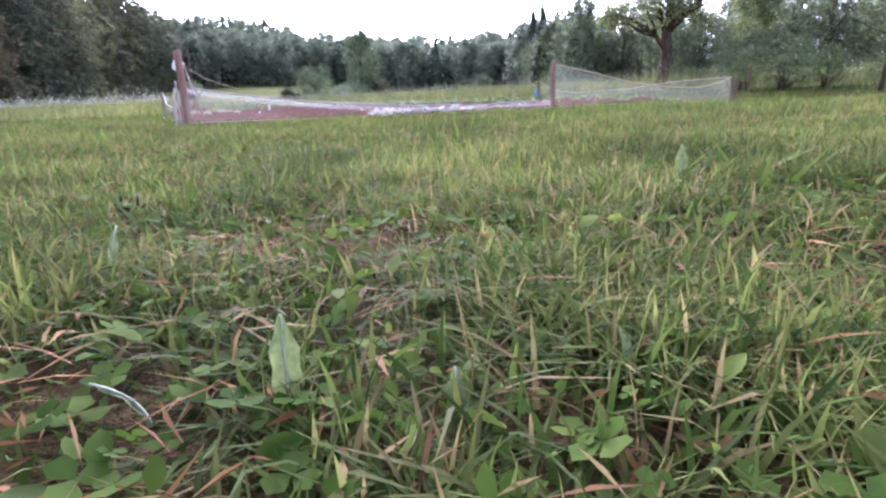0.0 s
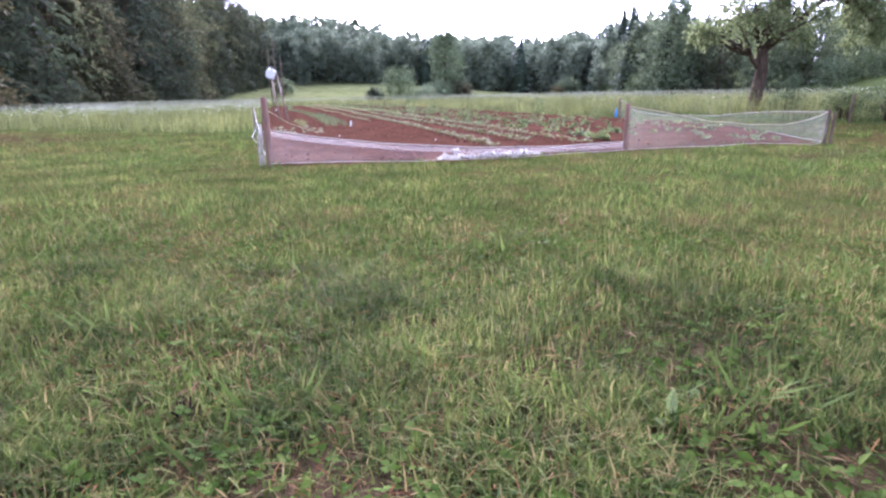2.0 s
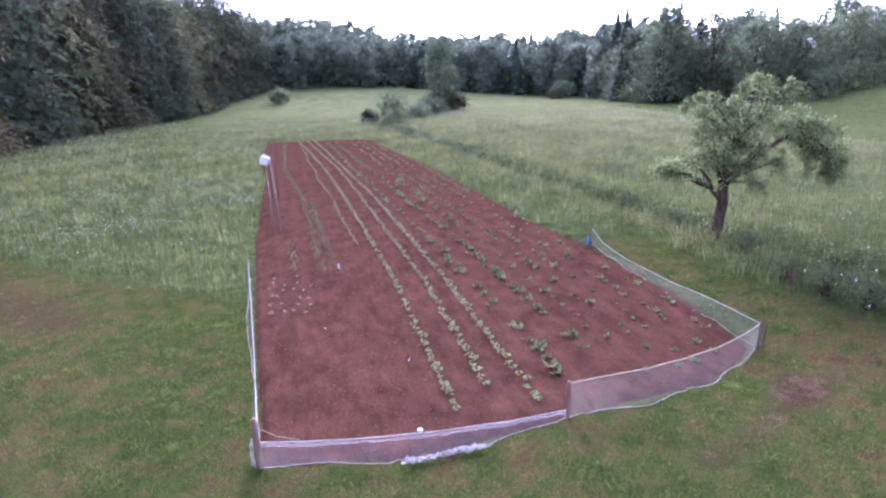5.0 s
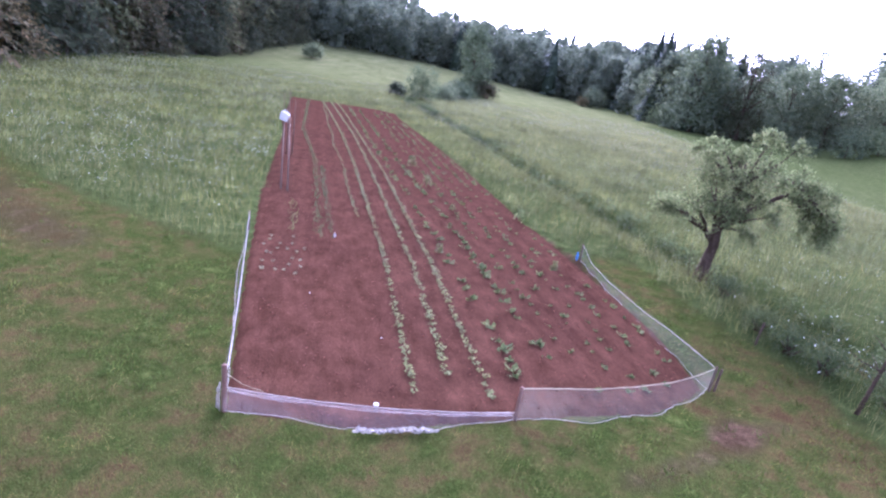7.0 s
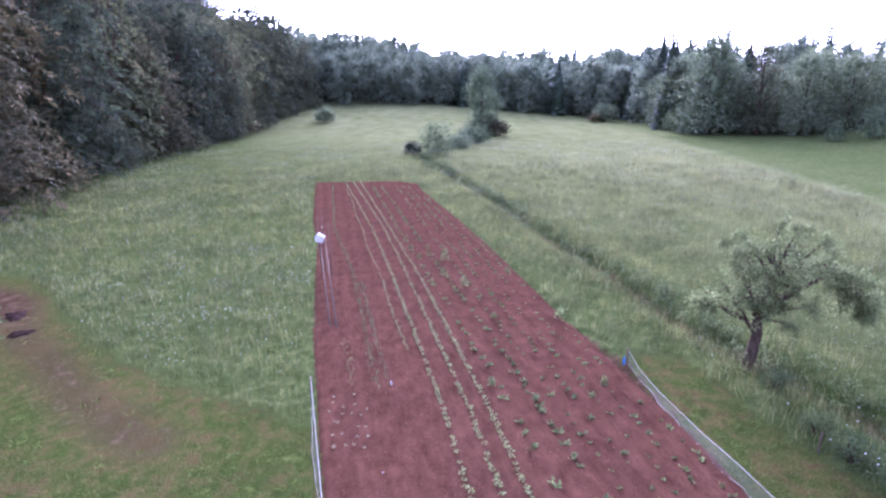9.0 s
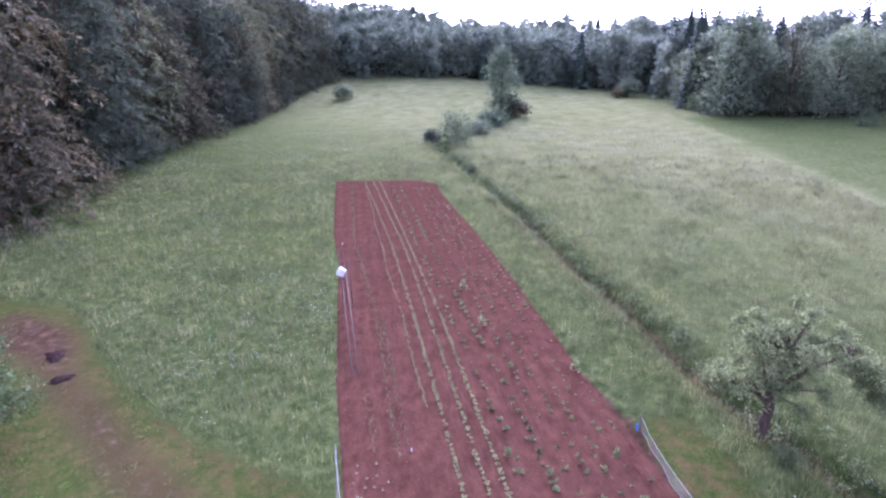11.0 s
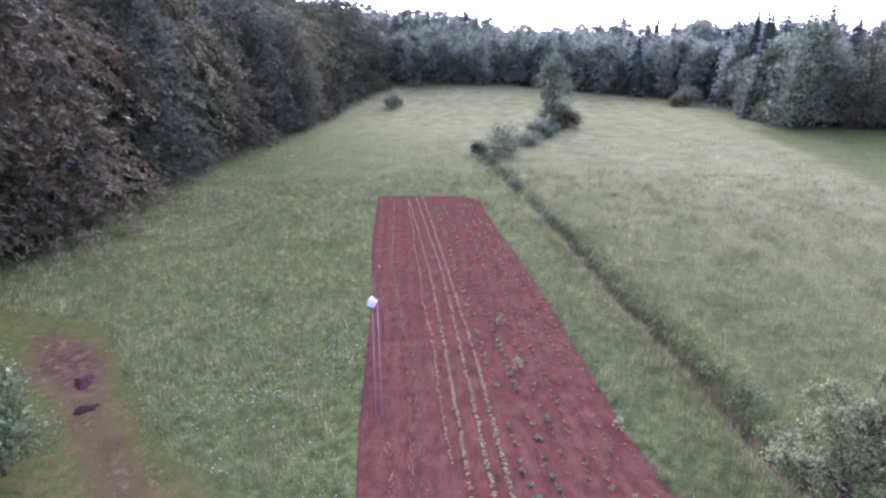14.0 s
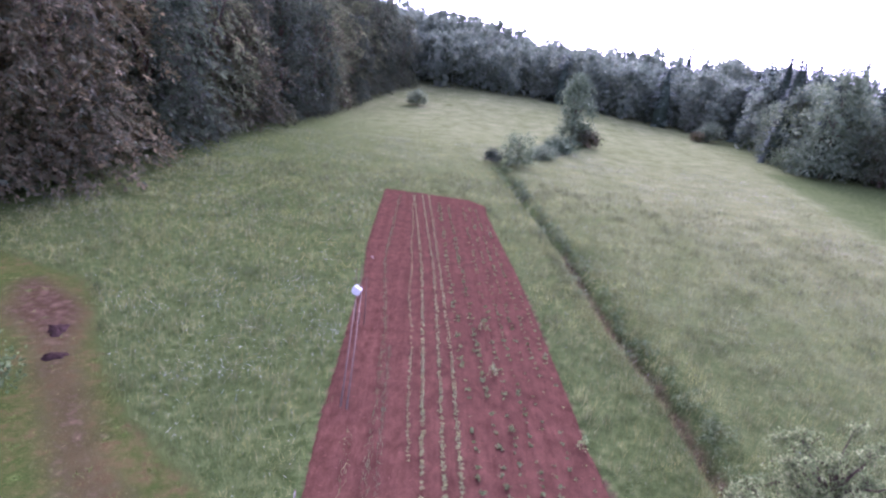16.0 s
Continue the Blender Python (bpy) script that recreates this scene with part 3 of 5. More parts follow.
# ---- trees ----
def tree_lobes(height, radius, rng, low=0.12, count=16):
    """Rounded masses of foliage that fill an egg-shaped crown."""
    out = []
    for i in range(count):
        f = (i + rng.uniform(0.1, 0.9)) / count
        span = radius * math.sqrt(max(0.05, 1 - ((f - 0.42) / 0.62) ** 2))
        a = i * 2.4 + rng.uniform(-0.5, 0.5)
        r = radius * rng.uniform(0.28, 0.62) * (1 - 0.2 * f)
        d = max(0, span - r * 0.6) * rng.uniform(0.5, 1.1)
        z = height * (low + (1 - low) * f)
        out.append(((math.cos(a) * d, math.sin(a) * d, min(height - r * 0.85, max(r * 0.7, z - r * 0.4))), r))
    return out


def broadleaf(name, height, radius, leaves, size, mat, seed, label, group, low=0.12, at=(0, 0, 0), masses=30, core=0.45, spray=0):
    rng = np.random.default_rng(seed)
    t = thing(name, at, label, "tree", group)
    wood = Pile()
    base = np.array([[0, 0, -0.4], [0.1, 0, height * 0.15], [0.15, 0.1, height * 0.45], [0, 0.1, height * 0.8]])
    wood.add(*tube(base, [height * 0.022, height * 0.017, height * 0.011, 0.04], 8, 0.08, rng))
    lobes = tree_lobes(height, radius, rng, low, masses)
    for c, r in lobes[::2]:
        c = np.array(c)
        s = np.array([0.1, 0.05, max(0.5, c[2] * 0.6)])
        wood.add(*tube([s, (s + c) / 2 + [0, 0, 0.2], c], [height * 0.008, height * 0.005, 0.02], 5, 0.1, rng))
    part("trunk", wood.mesh("trunk", BARK, True), t)
    crown = Pile()
    crown_arrays(crown, lobes, leaves, size, rng, core, reach=1.14 if spray else 1.32, spray=spray)
    part("crown", crown.mesh("crown", mat), t)
    return t


def spruce(name, height, radius, leaves, seed, label, group, at=(0, 0, 0)):
    rng = np.random.default_rng(seed)
    t = thing(name, at, label, "tree", group)
    v = tube([[0, 0, -0.4], [0, 0, height * 0.5], [0, 0, height * 0.98]], [height * 0.014, height * 0.009, 0.02], 7)
    part("trunk", mesh_from("trunk", v[0], list(v[1:]), BARK, True), t)
    crown = Pile()
    f = rng.uniform(0, 1, leaves) ** 1.1
    f = np.round(f * 24) / 24 + rng.normal(size=leaves) * 0.008
    a = rng.uniform(0, 2 * np.pi, leaves)
    span = radius * (1 - f) * (0.75 + 0.25 * np.sin(a * 5 + f * 40)) + 0.12
    d = span * np.sqrt(rng.uniform(0.15, 1, leaves))
    at_ = np.stack([np.cos(a) * d, np.sin(a) * d, height * (0.06 + 0.94 * f) - d * 0.35], 1)
    way = np.stack([np.cos(a), np.sin(a), np.full(leaves, -0.45)], 1) + rng.normal(size=(leaves, 3)) * 0.25
    face = np.stack([np.cos(a) * 0.4, np.sin(a) * 0.4, np.ones(leaves)], 1)
    sz = (0.35 + radius * 0.28 * (1 - f)) * rng.uniform(0.7, 1.3, leaves)
    crown.add(*leaf_arrays(at_, way, face, sz, sz * 0.55, -0.08))
    # solid cone added inside, so that no light shows through the needles
    filler_cone = tube([[0, 0, height * 0.06], [0, 0, height * 0.5], [0, 0, height * 0.93]], [radius * 0.68, radius * 0.4, 0.1], 9, 0.2, rng)
    crown.add(*filler_cone)
    part("crown", crown.mesh("crown", NEEDLE), t)
    return t


def spread(kinds, spots, rng, low, high):
    """Stand copies of the kinds at the spots."""
    for i, (x, y) in enumerate(spots):
        src = kinds[int(rng.integers(len(kinds)))]
        s = rng.uniform(low, high)
        c = copy_thing(src, Matrix.LocRotScale((x, y, float(land(x, y)) - 0.1), Euler((0, 0, rng.uniform(0, 6.28))), None))
        c.scale = (s * rng.uniform(0.82, 1.25), s * rng.uniform(0.82, 1.25), s)


oak = broadleaf("forest_tree", 17.5, 4.6, 6000, 0.44, FOREST, 11, "tall dark green broadleaf tree at the wood's edge", "trees of the wood on the slope", 0.04, (-51.5, 50, 0), 28, 0.3, 8)
ash = broadleaf("forest_tree", 19.0, 4.2, 6000, 0.44, FOREST, 12, "tall dark green broadleaf tree at the wood's edge", "trees of the wood on the slope", 0.06, (-58.5, 92, 0), 28, 0.3, 8)
bronze = broadleaf("bronze_tree", 15.0, 4.4, 8600, 0.38, BROWNISH, 13, "broadleaf tree with bronze-brown foliage at the wood's edge", "trees of the wood on the slope", 0.02, (-39.0, 27, 0), 30, 0.3, 9)
inner = broadleaf("forest_tree", 18.0, 4.6, 2100, 0.64, FOREST, 19, "tall dark green broadleaf tree inside the wood", "trees of the wood on the slope", 0.1, (-68, 70, 0), 22, 0.3, 6)
thicket = broadleaf("forest_shrub", 6.5, 3.4, 1300, 0.44, FOREST, 14, "dense dark green shrub under the wood's edge", "shrubs at the wood's edge", 0.0, (-48.5, 46, 0), 20, 0.25, 7)
lime = broadleaf("wood_tree", 15.0, 4.8, 4200, 0.52, WOOD_LEAF, 15, "rounded mid-green broadleaf tree beside the meadow", "trees of the wood by the meadow", 0.04, (23, 99, 0))
scrub = broadleaf("scrub_bush", 3.4, 2.2, 900, 0.3, LIGHT_LEAF, 18, "low pale green scrub at the foot of the wood", "scrub by the meadow", 0.0, (19.6, 104.5, 0.0), 12)
fir = spruce("spruce", 17.0, 3.0, 1500, 16, "tall dark narrow spruce", "spruces", (19, 112, 0))


def build_woods():
    rng = np.random.default_rng(21)
    spots = []
    for row in range(4):
        y = 12.0 + rng.uniform(0, 3)
        while y < 152:
            spots.append((float(left_edge(y)) - 3.5 - row * 6.5 + rng.uniform(-2.6, 2.6), y))
            y += rng.uniform(5.0, 7.6) + row * 1.0
    brown = [(-39.6, 31.5), (-42.8, 29.5), (-44.5, 38.5), (-53.4, 67.5), (-64.5, 104.0)]
    spots = [q for q in spots if min(math.hypot(q[0] - b[0], q[1] - b[1]) for b in brown + [(-39, 27)]) > 4.4]
    front = [q for q in spots if q[0] > left_edge(q[1]) - 8.5]
    spread([oak, ash, oak], [q for q in front if q[1] >= 72], rng, 0.98, 1.3)
    spread([oak, ash, oak], [q for q in front if q[1] < 72], rng, 1.2, 1.55)
    spread([bronze], brown, rng, 1.1, 1.35)
    spread([inner], [q for q in spots if q[0] <= left_edge(q[1]) - 8.5], rng, 1.15, 1.45)
    y, low = 6.0, []
    while y < 155:
        low.append((float(left_edge(y)) + rng.uniform(-1.2, 0.6), y))
        y += rng.uniform(3.2, 6.0)
    low = [q for q in low if min(math.hypot(q[0] - b[0], q[1] - b[1]) for b in brown + [(-39, 27)]) > 5]
    spread([thicket], low, rng, 0.5, 1.0)
    # the wood by the meadow
    front = [(x, float(far_edge(x)) + 4 + row * 7 + rng.uniform(-1.5, 1.5)) for row in range(2) for x in np.arange(19 + row * 3, 86, 5.6)]
    spread([lime, lime, lime, ash], front, rng, 0.62, 0.84)
    firs = [(20.2, 131), (23.3, 134), (25.0, 130), (28.5, 130), (31.9, 129), (30.2, 133), (26.5, 136), (36, 128)]
    spread([fir], firs, rng, 0.9, 1.06)
    # pale scrub along the foot of this wood
    spread([scrub], [(19.2, 109), (18.6, 117), (18.0, 125), (20.5, 99.5), (17.2, 131), (36, 86), (40, 84.5), (44, 85), (49, 82.5), (54, 83), (60, 81)], rng, 0.6, 1.1)


build_woods()


def build_far_woods():
    """The wooded slopes beyond the meadow, with haze painted into their leaf colour."""
    rng = np.random.default_rng(31)
    pile, conifer = Pile(), Pile()
    spots = []
    for row, back in enumerate((3, 10, 18, 27, 37, 48, 60, 74)):
        x = -150.0 + rng.uniform(0, 5)
        while x < 30:
            y = float(far_edge(x)) + back + rng.uniform(-2.5, 2.5)
            spots.append((x, y))
            x += rng.uniform(5.2, 7.6) + 0.2 * row
    for y in np.arange(136, 215, 9.0):
        for x in np.arange(15 + max(0, 150 - y) * 0.35, 36, 6.5):
            spots.append((x + rng.uniform(-2.5, 2.5), y + rng.uniform(-3, 3)))
    for x in np.arange(30, 150, 7.5):
        for row in range(5):
            spots.append((x + rng.uniform(-3, 3), float(far_edge(x)) + 32 + row * 16 + rng.uniform(-6, 6)))
    for y in np.arange(0, 190, 8.0):
        for row in range(7):
            spots.append((float(left_edge(y)) - 34 - row * 11 + rng.uniform(-3, 3), y + rng.uniform(-3, 3)))
    for x, y in spots:
        z = float(land(x, y))
        if rng.uniform() < (0.28 if x > -8 else 0.04):
            h = rng.uniform(12, 16)
            # filler cone added to close the gaps between sparse needles
            conifer.add(*tube([[x, y, z - 0.3], [x, y, z + h * 0.5], [x, y, z + h * 0.9]], [1.9, 1.1, 0.15], 7, 0.15, rng))
            k = 120
            f = rng.uniform(0, 1, k)
            a = rng.uniform(0, 6.28, k)
            d = (1 - f) * 3.0 * rng.uniform(0.5, 1, k) + 0.35
            at = np.stack([x + np.cos(a) * d, y + np.sin(a) * d, z + h * (0.05 + 0.95 * f)], 1)
            way = np.stack([np.cos(a), np.sin(a), np.full(k, -0.5)], 1)
            conifer.add(*leaf_arrays(at, way, way * [0.4, 0.4, 0] + [0, 0, 1], 1.5 * rng.uniform(0.6, 1.3, k), 0.9, -0.1))
        else:
            h, r = rng.uniform(12.0, 16.8), rng.uniform(3.4, 5.0)
            lobes = [((x + rng.uniform(-0.3, 0.3), y, z + h * 0.8), r * 0.5), ((x, y, z + h * 0.4), r * 0.85), ((x, y, z + h * 0.13), r * 0.8), ((x + rng.uniform(-1, 1), y, z + h * 0.6), r * 0.74)]
            near = (y > 140 or x > 0) and x < 75
            for i in range(8 if near else 3):
                a = i * (0.79 if near else 2.1) + rng.uniform(-0.4, 0.4)
                q = r * rng.uniform(0.34, 0.52)
                lobes.append(((x + math.cos(a) * r * 0.6, y + math.sin(a) * r * 0.6, z + max(q * 0.8, h * rng.uniform(0.12, 0.86) - q * 0.4)), q))
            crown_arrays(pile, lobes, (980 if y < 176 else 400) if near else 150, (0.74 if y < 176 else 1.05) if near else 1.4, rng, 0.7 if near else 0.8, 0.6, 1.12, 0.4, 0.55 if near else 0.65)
    tagged(new("far_woods", pile.mesh("far_woods", HAZED_SLOPE_LEAF)), "dense broadleaf woods on the far slopes, green lightened for haze", "woods", kind="stuff")
    tagged(new("far_conifers", conifer.mesh("far_conifers", NEEDLE)), "dark conifers among the far woods", "woods", kind="stuff")


build_far_woods()


def bush(name, at, height, radius, leaves, size, mat, seed, label, group="", core=0.8):
    rng = np.random.default_rng(seed)
    t = thing(name, (at[0], at[1], float(land(*at)) - 0.05), label, "bush", group)
    lobes = []
    for i in range(9):
        a, d = i * 2.4, radius * 0.55 * math.sqrt(i / 9)
        r = radius * rng.uniform(0.38, 0.55)
        lobes.append(((math.cos(a) * d, math.sin(a) * d, max(r * 0.75, (height - r) * rng.uniform(0.35, 1.0) * (1 - 0.3 * d / radius))), r))
    wood = Pile()
    for c, r in lobes[:6]:
        wood.add(*tube([[0, 0, -0.2], [c[0] * 0.4, c[1] * 0.4, c[2] * 0.5], c], [0.05, 0.035, 0.015], 5, 0.1, rng))
    part("stem", wood.mesh("stems", BARK, True), t)
    crown = Pile()
    crown_arrays(crown, lobes, leaves, size, rng, core)
    part("foliage", crown.mesh("foliage", mat), t)
    return t


bush("bush", (-17.6, 70.2), 1.7, 1.4, 700, 0.22, FOREST, 41, "small round dark bush in the meadow", "bushes in the meadow")
broadleaf("meadow_tree", 3.9, 2.5, 2800, 0.22, LIGHT_LEAF, 42, "small rounded light green tree beside the ditch", "bushes in the meadow", 0.0, (-14.6, 70.2, 0), 18, 0.35)
bush("bush", (-13.5, 78.6), 2.4, 2.3, 2000, 0.22, WOOD_LEAF, 43, "rounded grey-green bush beside the ditch", "bushes in the meadow")
bush("bush", (-12.9, 86.5), 2.8, 2.7, 2000, 0.24, LIGHT_LEAF, 44, "rounded grey-green bush beside the ditch", "bushes in the meadow")
broadleaf("slender_tree", 10.8, 3.0, 5200, 0.34, LIGHT_LEAF, 45, "slender upright light green tree above bushes", "bushes in the meadow", 0.04, (-13.0, 98.4, float(land(-13.0, 98.4))), 26, 0.7)
bush("bush", (-10.2, 98.0), 3.2, 2.4, 1000, 0.3, BROWNISH, 46, "dark reddish bush at the foot of a slender tree", "bushes in the meadow")
bush("bush", (9.3, 136.0), 4.2, 3.2, 1900, 0.36, WOOD_LEAF, 47, "lone light green bush in the far meadow", "bushes in the meadow")
bush("bush", (7.0, 132.6), 2.2, 1.7, 500, 0.35, BROWNISH, 48, "low dark reddish bush in the far meadow", "bushes in the meadow")
bush("bush", (-51.5, 121.5), 3.6, 2.8, 1500, 0.32, WOOD_LEAF, 49, "green round bush before the wood's edge", "bushes in the meadow")


def limb(rng, start, way, length, radius, bow, steps=7):
    p, out = np.array(start, float), [np.array(start, float)]
    d = unit(np.array(way, float))
    for i in range(steps):
        d = unit(d + np.array(bow) / steps + rng.normal(size=3) * 0.10)
        p = p + d * length / steps
        out.append(p.copy())
    return np.array(out), np.linspace(radius, radius * 0.3, steps + 1)


def build_apple_tree():
    rng = np.random.default_rng(52)
    t = thing("apple_tree", (6.63, 16.45, float(land(6.63, 16.45)) - 0.03), "gnarled old apple tree with a leaning trunk and loose crown", "tree")
    wood, leaf = Pile(), Pile()
    trunk = np.array([[0, 0, -0.3], [0.01, 0, 0.25], [0.05, 0, 0.7], [0.1, 0.02, 1.1], [0.07, 0.03, 1.45], [0.06, 0, 1.75]])
    wood.add(*tube(trunk, [0.24, 0.165, 0.145, 0.14, 0.13, 0.10], 12, 0.10, rng))
    fork = np.array([0.02, 0.0, 1.65])
    stub, r0 = limb(rng, (0.12, 0.0, 1.12), (-0.9, 0.1, 0.3), 0.5, 0.085, (0.3, 0, 1.0), 4)
    wood.add(*tube(stub, np.maximum(r0, 0.06), 8, 0.1, rng))
    # clumps of the crown: sideways, height, size; the long arm reaches out to one side
    clumps = [(-1.5, 2.15, 0.22), (-1.15, 2.0, 0.3), (-0.75, 2.3, 0.34), (-0.3, 2.65, 0.4), (-0.5, 3.2, 0.3), (-0.55, 4.2, 0.22), (-0.75, 3.8, 0.2), (0.1, 3.95, 0.24), (0.6, 4.5, 0.22), (1.05, 4.45, 0.22), (0.35, 3.75, 0.3), (0.8, 3.75, 0.26), (0.0, 3.4, 0.36), (0.55, 3.3, 0.34), (0.15, 2.9, 0.42), (0.65, 2.75, 0.38), (-0.15, 2.15, 0.34), (0.35, 2.2, 0.32), (0.5, 1.7, 0.2), (1.0, 2.4, 0.26), (1.55, 3.3, 0.24), (2.0, 3.5, 0.28), (1.8, 2.95, 0.24), (2.4, 3.15, 0.3), (2.35, 2.6, 0.28), (2.75, 2.75, 0.28), (2.8, 2.2, 0.26), (3.1, 2.35, 0.24), (3.3, 1.95, 0.2), (2.95, 1.75, 0.18)]
    hub, arm = np.array([0.28, 0.0, 2.75]), np.array([[0.1, 0, 1.6], [0.45, 0.05, 1.95], [0.85, 0.05, 2.3], [1.25, 0.0, 2.65], [1.65, 0.0, 2.9], [2.0, 0, 2.8]])
    wood.add(*tube(np.array([[0.02, 0, 1.6], [0.16, 0.03, 2.1], [0.2, -0.02, 2.45], hub]), [0.11, 0.085, 0.07, 0.05], 8, 0.1, rng))
    wood.add(*tube(arm, [0.1, 0.085, 0.07, 0.055, 0.045, 0.02], 8, 0.1, rng))
    for cx, cz, cr in clumps:
        cx = cx if cx < 1.3 else 1.3 + (cx - 1.3) * 0.66
        cz = cz if cz < 1.9 else 1.9 + (cz - 1.9) * 0.84
        for cy in (rng.uniform(-0.75, -0.1), rng.uniform(0.1, 0.75)):
            c = np.array([cx + rng.normal() * 0.08, cy * (1.6 - 0.3 * abs(cx - 0.5)), cz + rng.normal() * 0.06])
            start = stub[-1] if cx < -0.5 and cz < 2.5 else (hub if cz > 3.05 and cx < 1.3 else (arm[4] if cx > 1.3 else fork))
            mid = start + (c - start) * 0.5 + np.array([0, 0, 0.28 if cx > 1.4 else 0.05]) + rng.normal(size=3) * 0.07
            s = np.linspace(0, 1, 7)[:, None]
            path = (1 - s) ** 2 * start + 2 * s * (1 - s) * mid + s**2 * c + rng.normal(size=(7, 3)) * 0.025
            wood.add(*tube(path, np.linspace(0.03 if cy > 0 else 0.04, 0.01, 7), 6, 0.1, rng))
            for j in range(int(5 + 22 * cr)):
                d = unit(rng.normal(size=3))
                tip = c + d * cr * rng.uniform(0.4, 1.75) * np.array([1, 1, 0.95]) - [0, 0, 0.06]
                twig = np.array([c + (tip - c) * 0.2, c + (tip - c) * 0.65 + [0, 0, 0.05], tip - [0, 0, 0.06]])
                wood.add(*tube(twig, [0.012, 0.008, 0.004], 3, caps=False))
                k = 27
                at = twig[1] + (twig[2] - twig[1]) * rng.uniform(-0.4, 1.1, (k, 1)) + rng.normal(size=(k, 3)) * 0.065
                way = rng.normal(size=(k, 3)) + [0, 0, -0.7]
                sz = rng.uniform(0.055, 0.1, k)
                leaf.add(*leaf_arrays(at, way, rng.normal(size=(k, 3)) + [0, 0, 0.3], sz, sz * 0.6))
    # shoots from the foot of the trunk
    for a in np.linspace(0, 6, 7):
        b, br = limb(rng, (math.cos(a) * 0.25, math.sin(a) * 0.25, 0), (math.cos(a) * 0.4, math.sin(a) * 0.4, 1), rng.uniform(0.5, 1.1), 0.012, (0, 0, 0), 4)
        wood.add(*tube(b, br, 4))
        k = 26
        at = b[rng.integers(1, 5, k)] + rng.normal(size=(k, 3)) * 0.07
        leaf.add(*leaf_arrays(at, rng.normal(size=(k, 3)), rng.normal(size=(k, 3)) + [0, 0, 1], rng.uniform(0.06, 0.11, k), 0.05))
    part("trunk", wood.mesh("trunk", BARK, True), t)
    part("foliage", leaf.mesh("leaves", APPLE_LEAF), t)


build_apple_tree()


def young_tree(name, at, height, spread_, count, size, mat, seed, label, lean=(0, 0), low=0.3):
    rng = np.random.default_rng(seed)
    t = thing(name, (at[0], at[1], float(land(*at)) - 0.02), label, "tree")
    wood, leaf = Pile(), Pile()
    p = np.array([[lean[0] * f, lean[1] * f, height * f] for f in (-0.05, 0.15, 0.4, 0.7, 1.0)])
    wood.add(*tube(p, [height * 0.016, height * 0.013, height * 0.01, height * 0.006, 0.006], 7, 0.1, rng))
    for i in range(count):
        f = rng.uniform(low, 0.95)
        a = rng.uniform(0, 6.28)
        start = (lean[0] * f, lean[1] * f, height * f)
        b, br = limb(rng, start, (math.cos(a), math.sin(a), 0.6), spread_ * rng.uniform(0.5, 1.0) * (1.25 - f), 0.015, (0, 0, 0.1), 5)
        wood.add(*tube(b, br, 4))
        k = 40
        at_ = b[rng.integers(1, 6, k)] + rng.normal(size=(k, 3)) * spread_ * 0.09
        sz = size * rng.uniform(0.6, 1.3, k)
        leaf.add(*leaf_arrays(at_, rng.normal(size=(k, 3)) + [0, 0, -0.3], rng.normal(size=(k, 3)) + [0, 0, 1], sz, sz * 0.6))
    part("trunk", wood.mesh("trunk", BARK, True), t)
    part("foliage", leaf.mesh("leaves", mat), t)


young_tree("young_tree", (7.95, 10.3), 2.7, 0.9, 26, 0.07, SHADE_LEAF, 61, "thin young fruit tree among weeds by the ditch", (0.35, 0.1))
young_tree("fruit_tree", (-16.2, 11.7), 4.3, 1.95, 260, 0.17, FRUIT_LEAF, 62, "leafy light green fruit tree on the mown grass", low=0.1)


# ---- net fence round the front of the plot ----
def post_mesh(height, radius, mat, seed, lean=(0, 0)):
    rng = np.random.default_rng(seed)
    p = np.array([[0, 0, -0.25], [lean[0] * 0.3, lean[1] * 0.3, height * 0.3], [lean[0] * 0.7, lean[1] * 0.7, height * 0.7], [lean[0], lean[1], height * 0.985], [lean[0], lean[1], height]])
    v = tube(p, [radius, radius, radius * 0.97, radius * 0.95, radius * 0.7], 10, 0.06, rng)
    return mesh_from("post", v[0], list(v[1:]), mat, False)


def net_mesh(hem, head, bottom, top, mat, seed, fold=0.03, cells=60, slump=0.05):
    """A slack net between a hem on the ground and a sagging head line."""
    rng = np.random.default_rng(seed)
    s = np.linspace(0, 1, cells)
    p, length = along(hem, s * along(hem, [0])[1])
    h, _ = along(head, s * along(head, [0])[1])
    fall = dip(p[:, 0], p[:, 1])
    hi = np.interp(s, *np.array(top).T) + fall
    lo = np.interp(s, *np.array(bottom).T) + fall
    d = unit(np.gradient(p, axis=0))
    side = np.stack([d[:, 1], -d[:, 0]], 1)
    rows = []
    for f in np.linspace(0, 1, 9):
        wob = fold * np.sin(s * length * 5.0 + f * 2.5 + seed) * (1 - f) + slump * math.sin(math.pi * f) * np.sin(s * 7 + seed) + 0.35 * fold * rng.normal(size=cells) * (1 - f)
        q = p + (h - p) * f + side * wob[:, None]
        rows.append(np.column_stack([q, lo + (hi - lo) * f + 0.3 * fold * rng.normal(size=cells) * (1 - abs(2 * f - 1))]))
    v = np.stack(rows, 0)
    i, j = np.meshgrid(np.arange(8), np.arange(cells - 1), indexing="ij")
    f = np.stack([i * cells + j, i * cells + j + 1, (i + 1) * cells + j + 1, (i + 1) * cells + j], -1).reshape(-1, 4)
    return mesh_from("net", v.reshape(-1, 3), [f], mat, True), v[-1], v[0]


def rod(name, points, radii, mat, parent, label="", sides=6):
    v = tube(points, radii, sides)
    return part(name, mesh_from(name, v[0], list(v[1:]), mat, True), parent, label)


A_, B_, C_, D_, L_ = (-1.62, 6.22), (2.13, 7.65), (5.5, 10.25), (3.32, 16.2), (-5.15, 13.1)


